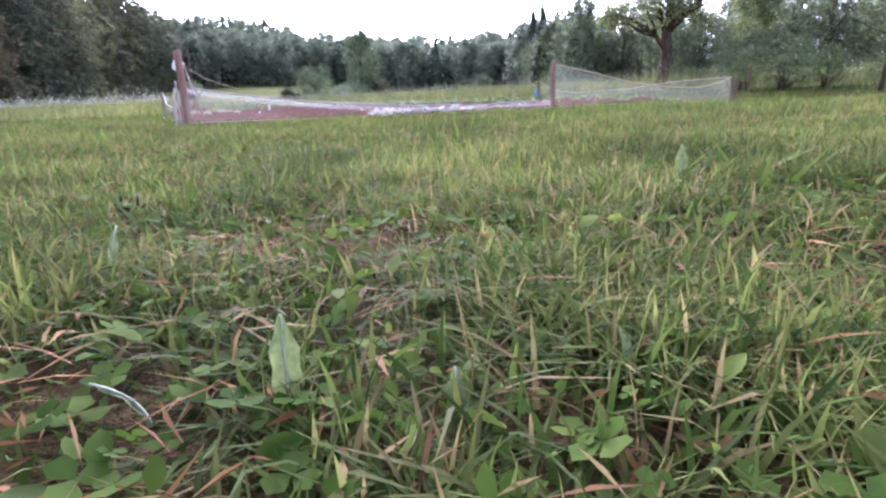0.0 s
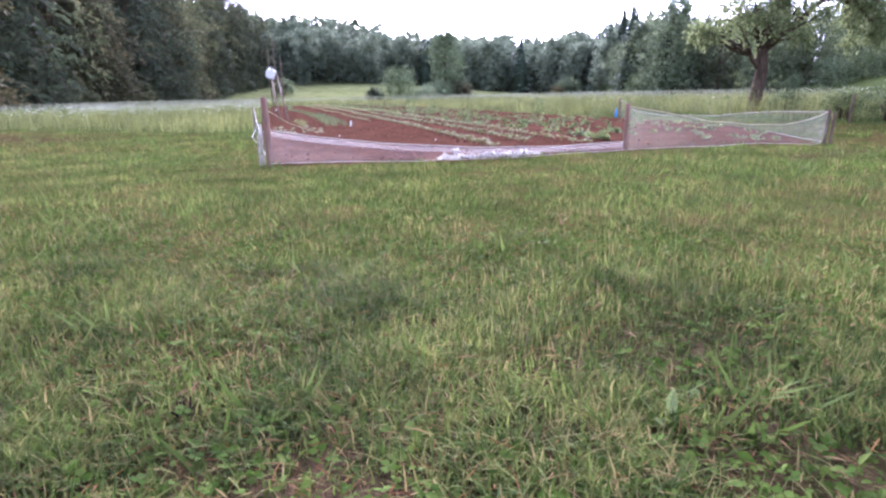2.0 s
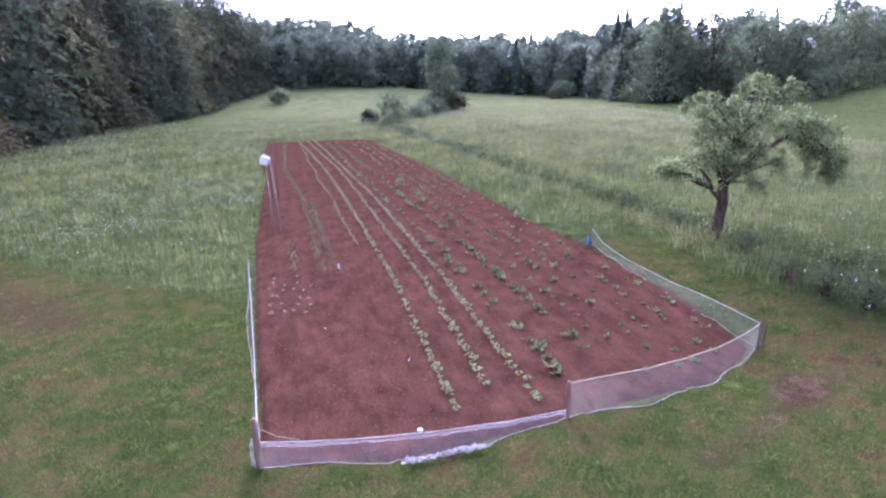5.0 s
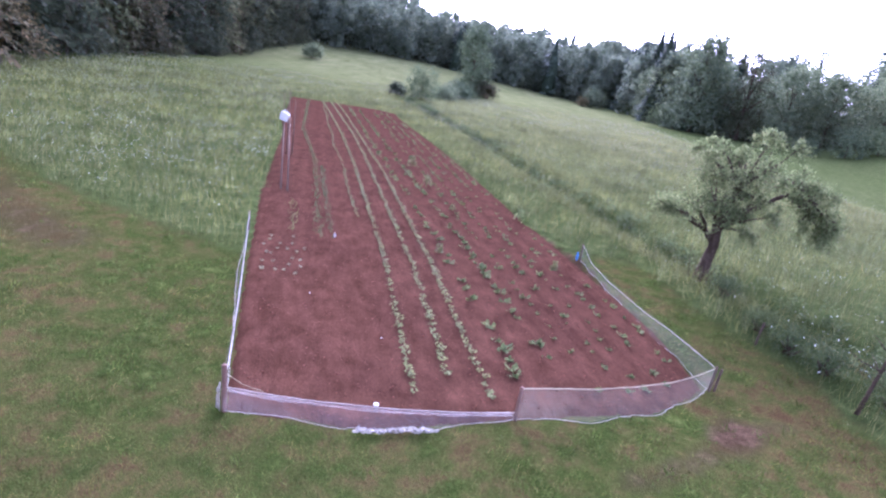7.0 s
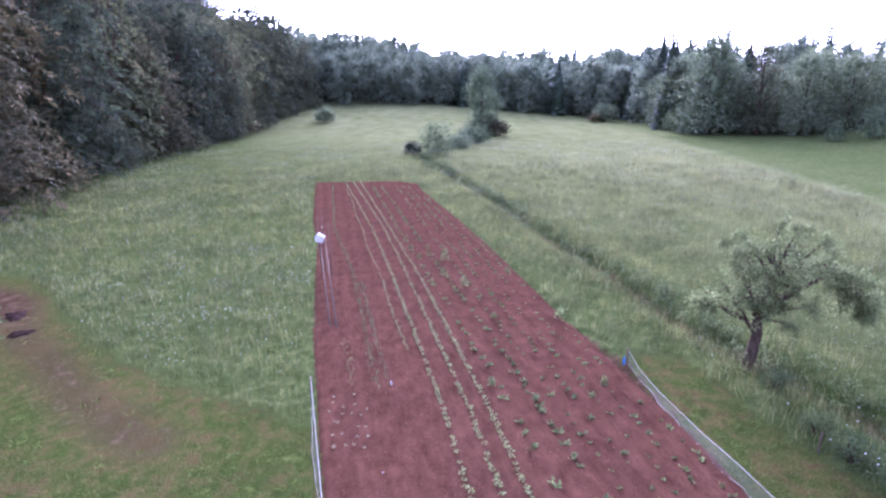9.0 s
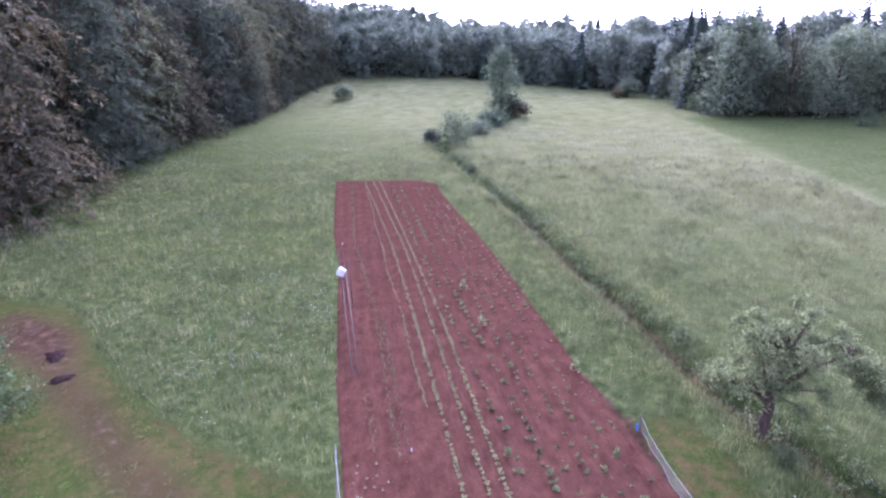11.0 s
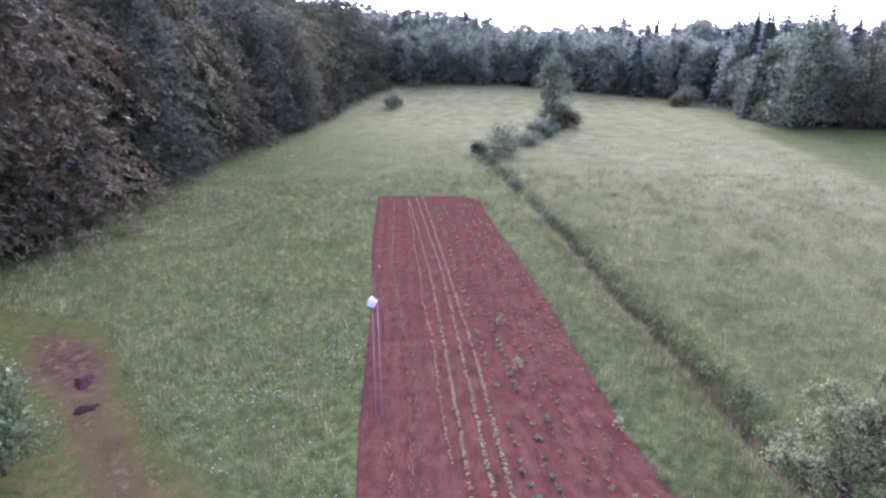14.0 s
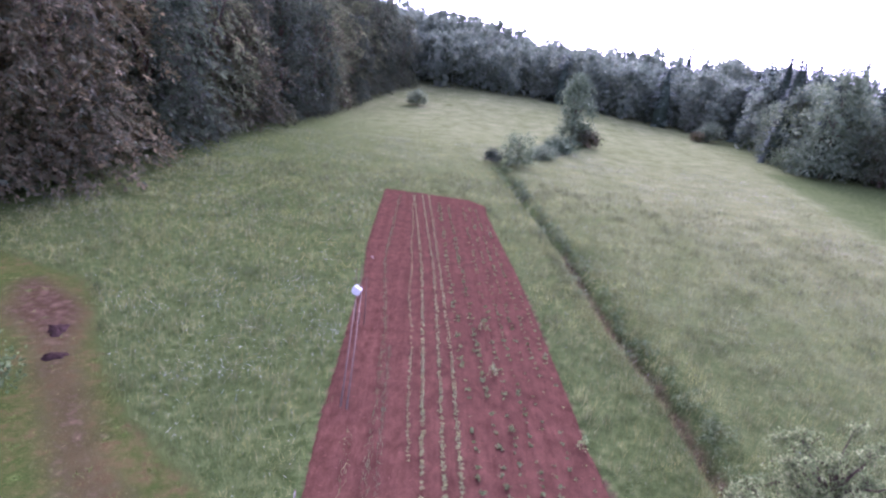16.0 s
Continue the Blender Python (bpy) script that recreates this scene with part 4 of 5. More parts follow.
def build_fence():
    t = thing("net_fence", (0, 0, 0), "low garden fence of sagging pale netting on wooden posts", "fence")
    for (x, y), h, r, m, lean in ((A_, 0.69, 0.034, POST_WOOD, (-0.012, 0)), (B_, 0.54, 0.027, POST_WOOD, (0.01, 0)), (C_, 0.51, 0.026, GREY_WOOD, (0.01, 0)), ((C_[0] + 0.1, C_[1] + 0.05), 0.46, 0.022, GREY_WOOD, (0.02, 0)), (D_, 0.5, 0.03, GREY_WOOD, (0, 0)), (L_, 0.5, 0.022, GREY_WOOD, (0, 0))):
        p = part("post", post_mesh(h, r, m, int(abs(x) * 100), lean), t, "reddish wooden post" if m is POST_WOOD else "grey wooden post")
        p.location = (x, y, float(dip(x, y)))
    panels = [
        ([A_, (0.2, 6.5), (1.0, 6.85), B_], [A_, B_], [(0, 0.02), (1, 0.0)], [(0, 0.36), (0.12, 0.275), (0.3, 0.18), (0.55, 0.10), (0.8, 0.075), (1, 0.1)], NET_WHITE, CORD_WHITE, 1, "sagging white netting"),
        ([B_, (3.3, 8.05), (4.4, 8.85), C_], [B_, C_], [(0, 0.0), (1, 0.02)], [(0, 0.5), (0.15, 0.41), (0.35, 0.28), (0.55, 0.24), (0.75, 0.28), (0.9, 0.38), (1, 0.47)], NET_PALE, CORD, 2, "slack pale green netting"),
        ([C_, (4.65, 11.9), (3.98, 13.9), D_], [C_, (4.85, 12.0), D_], [(0, 0.02), (1, 0.0)], [(0, 0.47), (0.15, 0.36), (0.4, 0.18), (0.7, 0.13), (0.88, 0.2), (1, 0.46)], NET_PALE, CORD_WHITE, 3, "sagging pale netting"),
        ([A_, (-2.5, 7.9), (-3.9, 10.4), L_], [A_, L_], [(0, 0.0), (1, 0.0)], [(0, 0.5), (0.08, 0.33), (0.4, 0.16), (0.75, 0.22), (1, 0.47)], NET_WHITE, CORD_WHITE, 4, "gathered white netting"),
    ]
    for hem, head, low, high, mat, cord, seed, label in panels:
        me, top, bottom = net_mesh(hem, head, low, high, mat, seed, 0.03 if seed < 4 else 0.006)
        n = part("net", me, t, label)
        rod("top_cord", top + [0, 0, 0.004], 0.006 if cord is CORD_WHITE else 0.009, cord, n)
        rod("hem", bottom + [0, 0, 0.01], 0.0035, CORD_WHITE, n)
        if seed in (1, 4):
            # the net hangs gathered along its head line
            band, _, _ = net_mesh([(x, y - 0.012) for x, y in head], [(x, y - 0.012) for x, y in head], [(q, h - (0.06 if seed == 1 else 0.045)) for q, h in high], high, NET_BAND, seed + 10, 0.012, 90, 0.012)
            part("gathered_band", band, n, "white netting gathered along the top")
    # loose cord from the corner post, and a doubled fold along the front
    rod("cord", [(-1.64, 6.22, 0.58), (-1.4, 6.28, 0.42), (-1.15, 6.36, 0.33)], 0.004, CORD, t, "loose pale cord")


build_fence()


def build_loose_netting():
    """White netting that lies in a heap along the grass."""
    rng = np.random.default_rng(8)
    t = thing("loose_netting", (0, 0, 0), "crumpled white netting lying on the grass along the fence", "netting")
    pile = Pile()
    for k in range(3):
        x = np.linspace(0.1 + 0.2 * k, 0.7 + 0.22 * k, 34)
        mid = 6.45 + 0.43 * (x - 0.2) + 0.02 * np.sin(x * 9 + k) + 0.01 * k
        rows = [np.column_stack([x + 0.012 * rng.normal(size=34), mid + (f - 0.5) * (0.065 + 0.03 * np.sin(x * 7 + k)) + 0.008 * rng.normal(size=34), 0.022 + 0.022 * np.abs(rng.normal(size=34)) + 0.03 * np.sin(f * 9 + x * 14) ** 2]) for f in np.linspace(0, 1, 6)]
        i, j = np.meshgrid(np.arange(5), np.arange(33), indexing="ij")
        pile.add(np.concatenate(rows), np.stack([i * 34 + j, i * 34 + j + 1, (i + 1) * 34 + j + 1, (i + 1) * 34 + j], -1).reshape(-1, 4))
    part("folds", pile.mesh("folds", NET_HEAP, True), t)
    pile = Pile()
    for k in range(3):
        z = np.linspace(0.42 - 0.06 * k, 0.0, 9)
        x = -1.68 - 0.03 * k + 0.004 * rng.normal(size=9)
        y = 6.2 + 0.02 * k + 0.004 * rng.normal(size=9)
        pile.add(*tube(np.column_stack([x, y, z]), 0.005 + 0.004 * np.abs(rng.normal(size=9)), 7, 0.2, rng))
    b = thing("netting_end", (0, 0, 0), "loose white netting end hanging beside the corner post", "netting")
    part("folds", pile.mesh("folds", CORD_WHITE, True), b)


build_loose_netting()


def build_bean_poles():
    far, near = np.array([-9.1, 23.1]), np.array([-6.3, 17.35])
    t = thing("bean_poles", (0, 0, 0), "thin grey wooden poles with long sloping rails beside the bed", "trellis")
    for dx, dy, h, lx in ((-0.18, 0.1, 2.55, -0.05), (0.06, -0.05, 2.85, 0.04), (0.28, 0.05, 2.3, 0.03)):
        p = (far[0] + dx, far[1] + dy)
        rod("pole", [(p[0], p[1], -0.2), (p[0] + lx * 0.5, p[1], h * 0.5), (p[0] + lx, p[1], h)], [0.028, 0.024, 0.014], GREY_WOOD, t)
    for off, h in ((-0.12, 1.5), (0.12, 1.62)):
        rod("rail", [(near[0] + off, near[1], 0.0), ((near[0] + far[0]) / 2 + off, (near[1] + far[1]) / 2, h * 0.48), (far[0] + off, far[1], h)], [0.03, 0.026, 0.02], GREY_WOOD, t)
    b = thing("white_bag", (far[0] - 0.05, far[1] - 0.12, 1.38), "white plastic bag hung on thin poles", "bag")
    bm = bmesh.new()
    bmesh.ops.create_cube(bm, size=1, matrix=Matrix.Translation((0, 0, 0.24)) @ Matrix.Rotation(radians(24), 4, "Y") @ Matrix.Diagonal((0.34, 0.2, 0.34, 1)))
    bmesh.ops.subdivide_edges(bm, edges=bm.edges[:], cuts=3, use_grid_fill=True)
    rng = np.random.default_rng(3)
    for q in bm.verts:
        mid = Vector((0, 0, 0.24))
        d = q.co - mid
        q.co = mid + d * (1.02 - 1.1 * max(0.0, d.length - 0.19)) + Vector(rng.normal(size=3) * 0.009)
    me = bpy.data.meshes.new("bag")
    bm.to_mesh(me)
    bm.free()
    me.materials.append(WHITE)
    part("bag", me, b)
    rod("handle", [(-0.09, 0, 0.42), (-0.03, 0, 0.51), (0.05, 0, 0.51), (0.1, 0, 0.42)], 0.01, WHITE, b)


build_bean_poles()


def build_small_items():
    rng = np.random.default_rng(4)
    c = thing("white_pot", (0.2, 7.05, 0.03), "small white plastic pot lying on the soil", "pot")
    v = tube([(0, 0, 0), (0, 0, 0.05), (0, 0, 0.055)], [0.026, 0.036, 0.041], 14)
    part("pot", mesh_from("pot", v[0], list(v[1:]), WHITE, True), c)
    for x, y in ((-3.13, 13.84), (-2.2, 10.2), (-0.35, 9.05), (-12.7, 31.0)):
        s = thing("plant_marker", (x, y, 0.0), "small white plant marker stuck in the soil", "marker", "plant markers")
        bm = bmesh.new()
        bmesh.ops.create_cube(bm, size=1, matrix=Matrix.Translation((0, 0, 0.06)) @ Matrix.Diagonal((0.045, 0.006, 0.14, 1)))
        bmesh.ops.bevel(bm, geom=bm.edges[:], offset=0.002, segments=1, affect="EDGES")
        me = bpy.data.meshes.new("marker")
        bm.to_mesh(me)
        bm.free()
        me.materials.append(WHITE)
        part("marker", me, s)
        s.scale = (1, 1, 1) if y > 11 else (0.4, 0.4, 0.4)
    b = thing("blue_bottle", (3.22, 16.12, 0.02), "blue plastic bottle hung by the fence post", "bottle")
    v = tube([(0, 0, 0), (0, 0, 0.02), (0, 0, 0.17), (0, 0, 0.21), (0, 0, 0.25)], [0.025, 0.032, 0.032, 0.014, 0.012], 12)
    part("bottle", mesh_from("bottle", v[0], list(v[1:]), BLUE, True), b)
    s = thing("stake", (6.95, 12.55, 0), "short grey wooden stake in the grass", "stake")
    part("stake", post_mesh(0.55, 0.022, GREY_WOOD, 9, (0.03, 0)), s)
    for x, y, rx, ry, turn in ((-18.6, 16.4, 0.36, 0.66, 0.87), (-16.9, 15.05, 0.44, 0.32, 0.87)):
        m = thing("ash_heap", (x, y, 0.0), "low dark heap of burnt earth on worn grass", "heap", "dark heaps on the worn grass", turn)
        a = np.linspace(0, 2 * np.pi, 28, endpoint=False)
        edge = 1 + 0.16 * np.sin(a * 3 + x) + 0.1 * np.sin(a * 7 + y) + 0.08 * rng.normal(size=28)
        rings = [np.column_stack([np.cos(a) * rx * edge * f, np.sin(a) * ry * edge * f, z + 0.018 * rng.normal(size=28) * (f < 1)]) for f, z in ((1.0, -0.03), (0.82, 0.03), (0.55, 0.07), (0.25, 0.085))]
        i, j = np.meshgrid(np.arange(3), np.arange(28), indexing="ij")
        quads = np.stack([i * 28 + j, i * 28 + (j + 1) % 28, (i + 1) * 28 + (j + 1) % 28, (i + 1) * 28 + j], -1).reshape(-1, 4)
        j = np.arange(28)
        tops = np.stack([84 + j, 84 + (j + 1) % 28, np.full(28, 112)], 1)
        part("mound", mesh_from("heap", np.concatenate(rings + [np.array([[0, 0, 0.09]])]), [quads, tops], BURNT), m)


BURNT = solid("burnt_earth", (0.016, 0.01, 0.008), (0.05, 0.03, 0.022), 12, 0.95, 0.8, (1, 1, 1), 40, 0.0, 0.0, 0.0)
build_small_items()


# ---- crops ----
def bean_plant_mesh(seed, size=1.0):
    rng = np.random.default_rng(seed)
    stems, leaf = Pile(), Pile()
    for i in range(5):
        a = i * 1.26 + rng.uniform(-0.3, 0.3)
        b = np.array([[0, 0, -0.02], [math.cos(a) * 0.03, math.sin(a) * 0.03, 0.07], [math.cos(a) * 0.075, math.sin(a) * 0.075, 0.12 + 0.03 * rng.uniform()]]) * size
        stems.add(*tube(b, 0.004, 3, caps=False))
        k = 4
        w = np.stack([np.cos(a + rng.uniform(-1.3, 1.3, k)), np.sin(a + rng.uniform(-1.3, 1.3, k)), rng.uniform(-0.35, 0.25, k)], 1)
        at = b[-1] + rng.normal(size=(k, 3)) * 0.02 * size
        leaf.add(*leaf_arrays(at, w, np.array([[0, 0, 1.0]]) + rng.normal(size=(k, 3)) * 0.25, rng.uniform(0.07, 0.11, k) * size, 0.075 * size, -0.06))
    return stems.mesh("stems", CROP_LEAF), leaf.mesh("leaves", CROP_LEAF)


def kale_mesh(seed):
    rng = np.random.default_rng(seed)
    k = 18
    a = rng.uniform(0, 6.28, k)
    w = np.stack([np.cos(a) * rng.uniform(0.5, 1.2, k), np.sin(a) * 1.2, rng.uniform(0.15, 1.5, k)], 1)
    ln = rng.uniform(0.07, 0.2, k)
    at = rng.normal(size=(k, 3)) * [0.05, 0.06, 0.012] + [0, 0, 0.03]
    v, f = leaf_arrays(at, w, -w * [1, 1, 0] + [0, 0, 1.2] + rng.normal(size=(k, 3)) * 0.3, ln, ln * rng.uniform(0.4, 0.7, k), -0.12)
    return mesh_from("leaves", v, [f], KALE_LEAF)


def build_crops():
    rng = np.random.default_rng(71)
    kinds = []
    for i in range(3):
        t = thing("bean_plant", (0, 0, 0), "small bushy light green bean plant in a row", "plant", "bean plants in rows")
        s, f = bean_plant_mesh(80 + i)
        part("stem", s, t)
        part("foliage", f, t)
        kinds.append(t)
    first, rest = [], []
    for name, line in ROWS.items():
        total = along(line, [0])[1]
        s = np.arange(0.05, total, 0.19)
        s = s + rng.uniform(-0.03, 0.03, len(s))
        s = s[rng.uniform(size=len(s)) > 0.06]
        p, _ = along(line, s)
        p = p + rng.normal(size=p.shape) * 0.02
        wig = 0.05 * np.sin(p[:, 1] * 0.8 + len(name)) * (name == "r0")
        p[:, 0] += wig
        for x, y in p:
            (first if y < 22.5 else rest).append((x, y, 0.72 if name == "r0" else 1.0))
    used = set()
    for i, (x, y, sc) in enumerate(first):
        src = kinds[i % 3]
        m = Matrix.LocRotScale((x, y, float(soil_height(x, y)) + 0.02), Euler((0, 0, rng.uniform(0, 6.28))), None)
        if src not in used:
            src.matrix_basis = m
            used.add(src)
            c = src
        else:
            c = copy_thing(src, m)
        g = 0.45 * sc * rng.uniform(0.8, 1.2)
        c.scale = (g, g, g)
    far = Pile()
    for x, y, sc in rest:
        k = 8
        a = rng.uniform(0, 6.28, k)
        w = np.stack([np.cos(a), np.sin(a), rng.uniform(-0.1, 0.5, k)], 1)
        at = np.array([x, y, float(soil_height(x, y)) + 0.1 * sc]) + w * [0.02, 0.02, 0.02]
        far.add(*leaf_arrays(at, w, np.array([[0, 0, 1.0]]) + rng.normal(size=(k, 3)) * 0.3, 0.066 * sc * rng.uniform(0.7, 1.3, k), 0.045 * sc, -0.06))
    tagged(new("bean_row_ends", far.mesh("bean_row_ends", CROP_LEAF)), "distant ends of the bean rows", "plants", kind="stuff")
    # grey-green cabbages and other plants in the wide rows
    heads = []
    for i in range(5):
        t = thing("cabbage_plant", (0, 0, 0), "young grey-green cabbage plant in bare soil", "plant", "cabbages in wide rows")
        part("foliage", kale_mesh(90 + i), t)
        heads.append(t)
    spots = []
    for row in range(7):
        x0 = (0.46, 1.26, 1.83, 2.43, 2.96, 3.52, 4.1)[row]
        run = rng.uniform(0, 6.28)
        y = 8.6 + rng.uniform(0, 0.8)
        while y < 46:
            x = x0 - (0.025 * max(0, y - 16) if row in (0, 1) else 0) - 0.432 * (y - 12.6) + rng.normal() * 0.045
            if float(in_plot(np.array(x), np.array(y))) > 0.3 and rng.uniform() > (0.06 if row == 1 else 0.16) + (0.0 if row == 1 else 0.22 * (math.sin(y * 1.15 + run) > 0.4)):
                spots.append((x, y, (1.15 if row in (0, 1) else 0.85) * rng.uniform(0.5, 1.15)))
            y += rng.uniform(0.26, 0.55)
    spots.sort(key=lambda q: q[1])
    used = set()
    for i, (x, y, sc) in enumerate(spots[:300]):
        src = heads[int(rng.integers(5))]
        m = Matrix.LocRotScale((x, y, float(soil_height(x, y)) + 0.01), Euler((0, 0, rng.uniform(0, 6.28))), None)
        if src not in used:
            src.matrix_basis = m
            used.add(src)
            c = src
        else:
            c = copy_thing(src, m)
        c.scale = (sc * rng.uniform(0.6, 0.85), sc * rng.uniform(0.6, 0.85), sc * 0.65)
    far = Pile()
    for x, y, sc in spots[300:]:
        k = 9
        a = rng.uniform(0, 6.28, k)
        w = np.stack([np.cos(a), np.sin(a), rng.uniform(0.2, 1.2, k)], 1)
        far.add(*leaf_arrays(np.array([[x, y, float(soil_height(x, y)) + 0.03]]) + w * 0.02, w, -w * [1, 1, 0] + [0, 0, 1], 0.13 * sc, 0.085 * sc, -0.1))
    tagged(new("cabbage_row_ends", far.mesh("cabbage_row_ends", KALE_LEAF)), "distant ends of the cabbage rows", "plants", kind="stuff")
    # leeks and onions: upright thin leaves
    for name, line, spread_, height, label in (
        ("leek_row", [(-3.4, 13.5), (-5.0, 17.0), (-7.5, 22.6), (-12.0, 31.2), (-18.5, 46.4)], 0.06, 0.18, "thin dull green row of leeks"),
        ("leek_row", [(-3.1, 13.6), (-4.75, 17.1), (-6.9, 21.9)], 0.05, 0.16, "thin dull green row of leeks"),
        ("onion_row", [(-4.2, 13.6), (-4.75, 14.8), (-5.5, 16.3)], 0.07, 0.17, "short row of young onions"),
    ):
        total = along(line, [0])[1]
        k = int(total * (26 if name == "leek_row" else 26))
        p, _ = along(line, rng.uniform(0, total, k))
        p = p + rng.normal(size=p.shape) * spread_
        root = np.column_stack([p, soil_height(p[:, 0], p[:, 1]) + 0.01])
        v, q, t3 = blade_arrays(root, height * rng.uniform(0.5, 1.2, k), 0.016 if name == "leek_row" else 0.011, rng.uniform(0.1, 0.7, k), 2, rng)
        me = mesh_from(name, v, [q, t3], LEEK_LEAF if name == "leek_row" else CROP_LEAF)
        tagged(new(name, me), label, "plants", kind="stuff")
    # small pale seedlings in a block
    seedling = None
    for row, x0 in enumerate((-4.32, -4.08, -3.72, -3.5)):
        for j in range(6 if row in (0, 2) else 5):
            y = 10.9 + 0.42 * j + rng.uniform(-0.1, 0.1)
            x = x0 - 0.432 * (y - 12.6) + rng.normal() * 0.07
            m = Matrix.LocRotScale((x, y, float(soil_height(x, y)) + 0.015), Euler((0, 0, rng.uniform(0, 6.28))), None)
            if seedling is None:
                seedling = thing("seedling", (0, 0, 0), "tiny pale green seedling in bare soil", "plant", "seedlings in a block")
                a = np.linspace(0, 5.2, 7)
                w = np.stack([np.cos(a), np.sin(a), rng.uniform(0.9, 2.2, 7)], 1)
                lf = leaf_arrays(w * 0.008, w, np.tile([[0, 0, 1.0]], (7, 1)), 0.1, 0.022, -0.1)
                part("foliage", mesh_from("leaves", lf[0], [lf[1]], PALE_LEAF), seedling)
                seedling.matrix_basis = m
            else:
                copy_thing(seedling, m).scale = (0.7, 0.7, 0.7)
    # taller weeds and a pale flowering plant
    for x, y, h, mat, label in ((-2.55, 22.0, 0.5, CROP_LEAF, "tall yellow-green weed in the bed"), (-4.1, 25.6, 0.5, CROP_LEAF, "tall yellow-green weed in the bed"), (1.35, 19.2, 0.45, CROP_LEAF, "leafy weed at the edge of the bed"), (-0.92, 18.9, 0.26, KALE_LEAF, "pale leafy plant in the bed"), (2.6, 14.9, 0.24, KALE_LEAF, "pale leafy plant in the bed"), (-0.4, 14.2, 0.3, KALE_LEAF, "leafy grey-green plant in the bed")):
        t = thing("tall_weed", (x, y, 0.0), label, "plant")
        k = 60
        f = rng.uniform(0.1, 1, k)
        a = rng.uniform(0, 6.28, k)
        at = np.stack([np.cos(a) * 0.3 * h * (1.1 - f), np.sin(a) * 0.3 * h * (1.1 - f), h * f], 1)
        w = np.stack([np.cos(a), np.sin(a), rng.uniform(-0.2, 0.6, k)], 1)
        lf = leaf_arrays(at, w, np.array([[0, 0, 1.0]]) + rng.normal(size=(k, 3)) * 0.4, 0.28 * h * rng.uniform(0.5, 1.2, k), 0.12 * h)
        part("foliage", mesh_from("leaves", lf[0], [lf[1]], mat), t)
        sp = Pile()
        for i in range(5):
            sp.add(*tube([[0, 0, -0.03], [0.05 * math.cos(i * 1.3), 0.05 * math.sin(i * 1.3), h * 0.9]], 0.006, 4))
        part("stem", sp.mesh("stems", CROP_LEAF), t)


build_crops()


def build_clods():
    rng = np.random.default_rng(75)
    pile = Pile()
    k = 0
    while k < 4200:
        y = 6.6 + 22 * rng.uniform() ** 1.6
        x = rng.uniform(-12, 5.3)
        if float(in_plot(np.array(x), np.array(y))) > 0.1:
            r = 0.006 + 0.02 * rng.uniform() ** 3
            v = np.array([[1, 0, 0], [0, 1, 0], [-1, 0, 0], [0, -1, 0], [0, 0, 0.8], [0, 0, -0.8]]) * r * (1 + 0.4 * rng.uniform(-1, 1, (6, 1)))
            f = np.array([[0, 1, 4], [1, 2, 4], [2, 3, 4], [3, 0, 4], [1, 0, 5], [2, 1, 5], [3, 2, 5], [0, 3, 5]])
            pile.add(v + [x, y, float(soil_height(x, y)) + 0.02 + r * 0.2], f)
            k += 1
    tagged(new("soil_clods", pile.mesh("soil_clods", CLOD)), "loose reddish clods on the tilled soil", "clods", kind="stuff")


build_clods()


# ---- grass ----
def scatter(k, x0, x1, y0, y1, rng):
    return rng.uniform(x0, x1, k), rng.uniform(y0, y1, k)


def grass_field(name, x, y, height, width, lean, seg, mat, rng, label, category="grass"):
    root = np.column_stack([x, y, land(x, y) - 0.01])
    v, q, t = blade_arrays(root, height, width, lean, seg, rng)
    tagged(new(name, mesh_from(name, v, [q, t], mat)), label, category, kind="stuff")


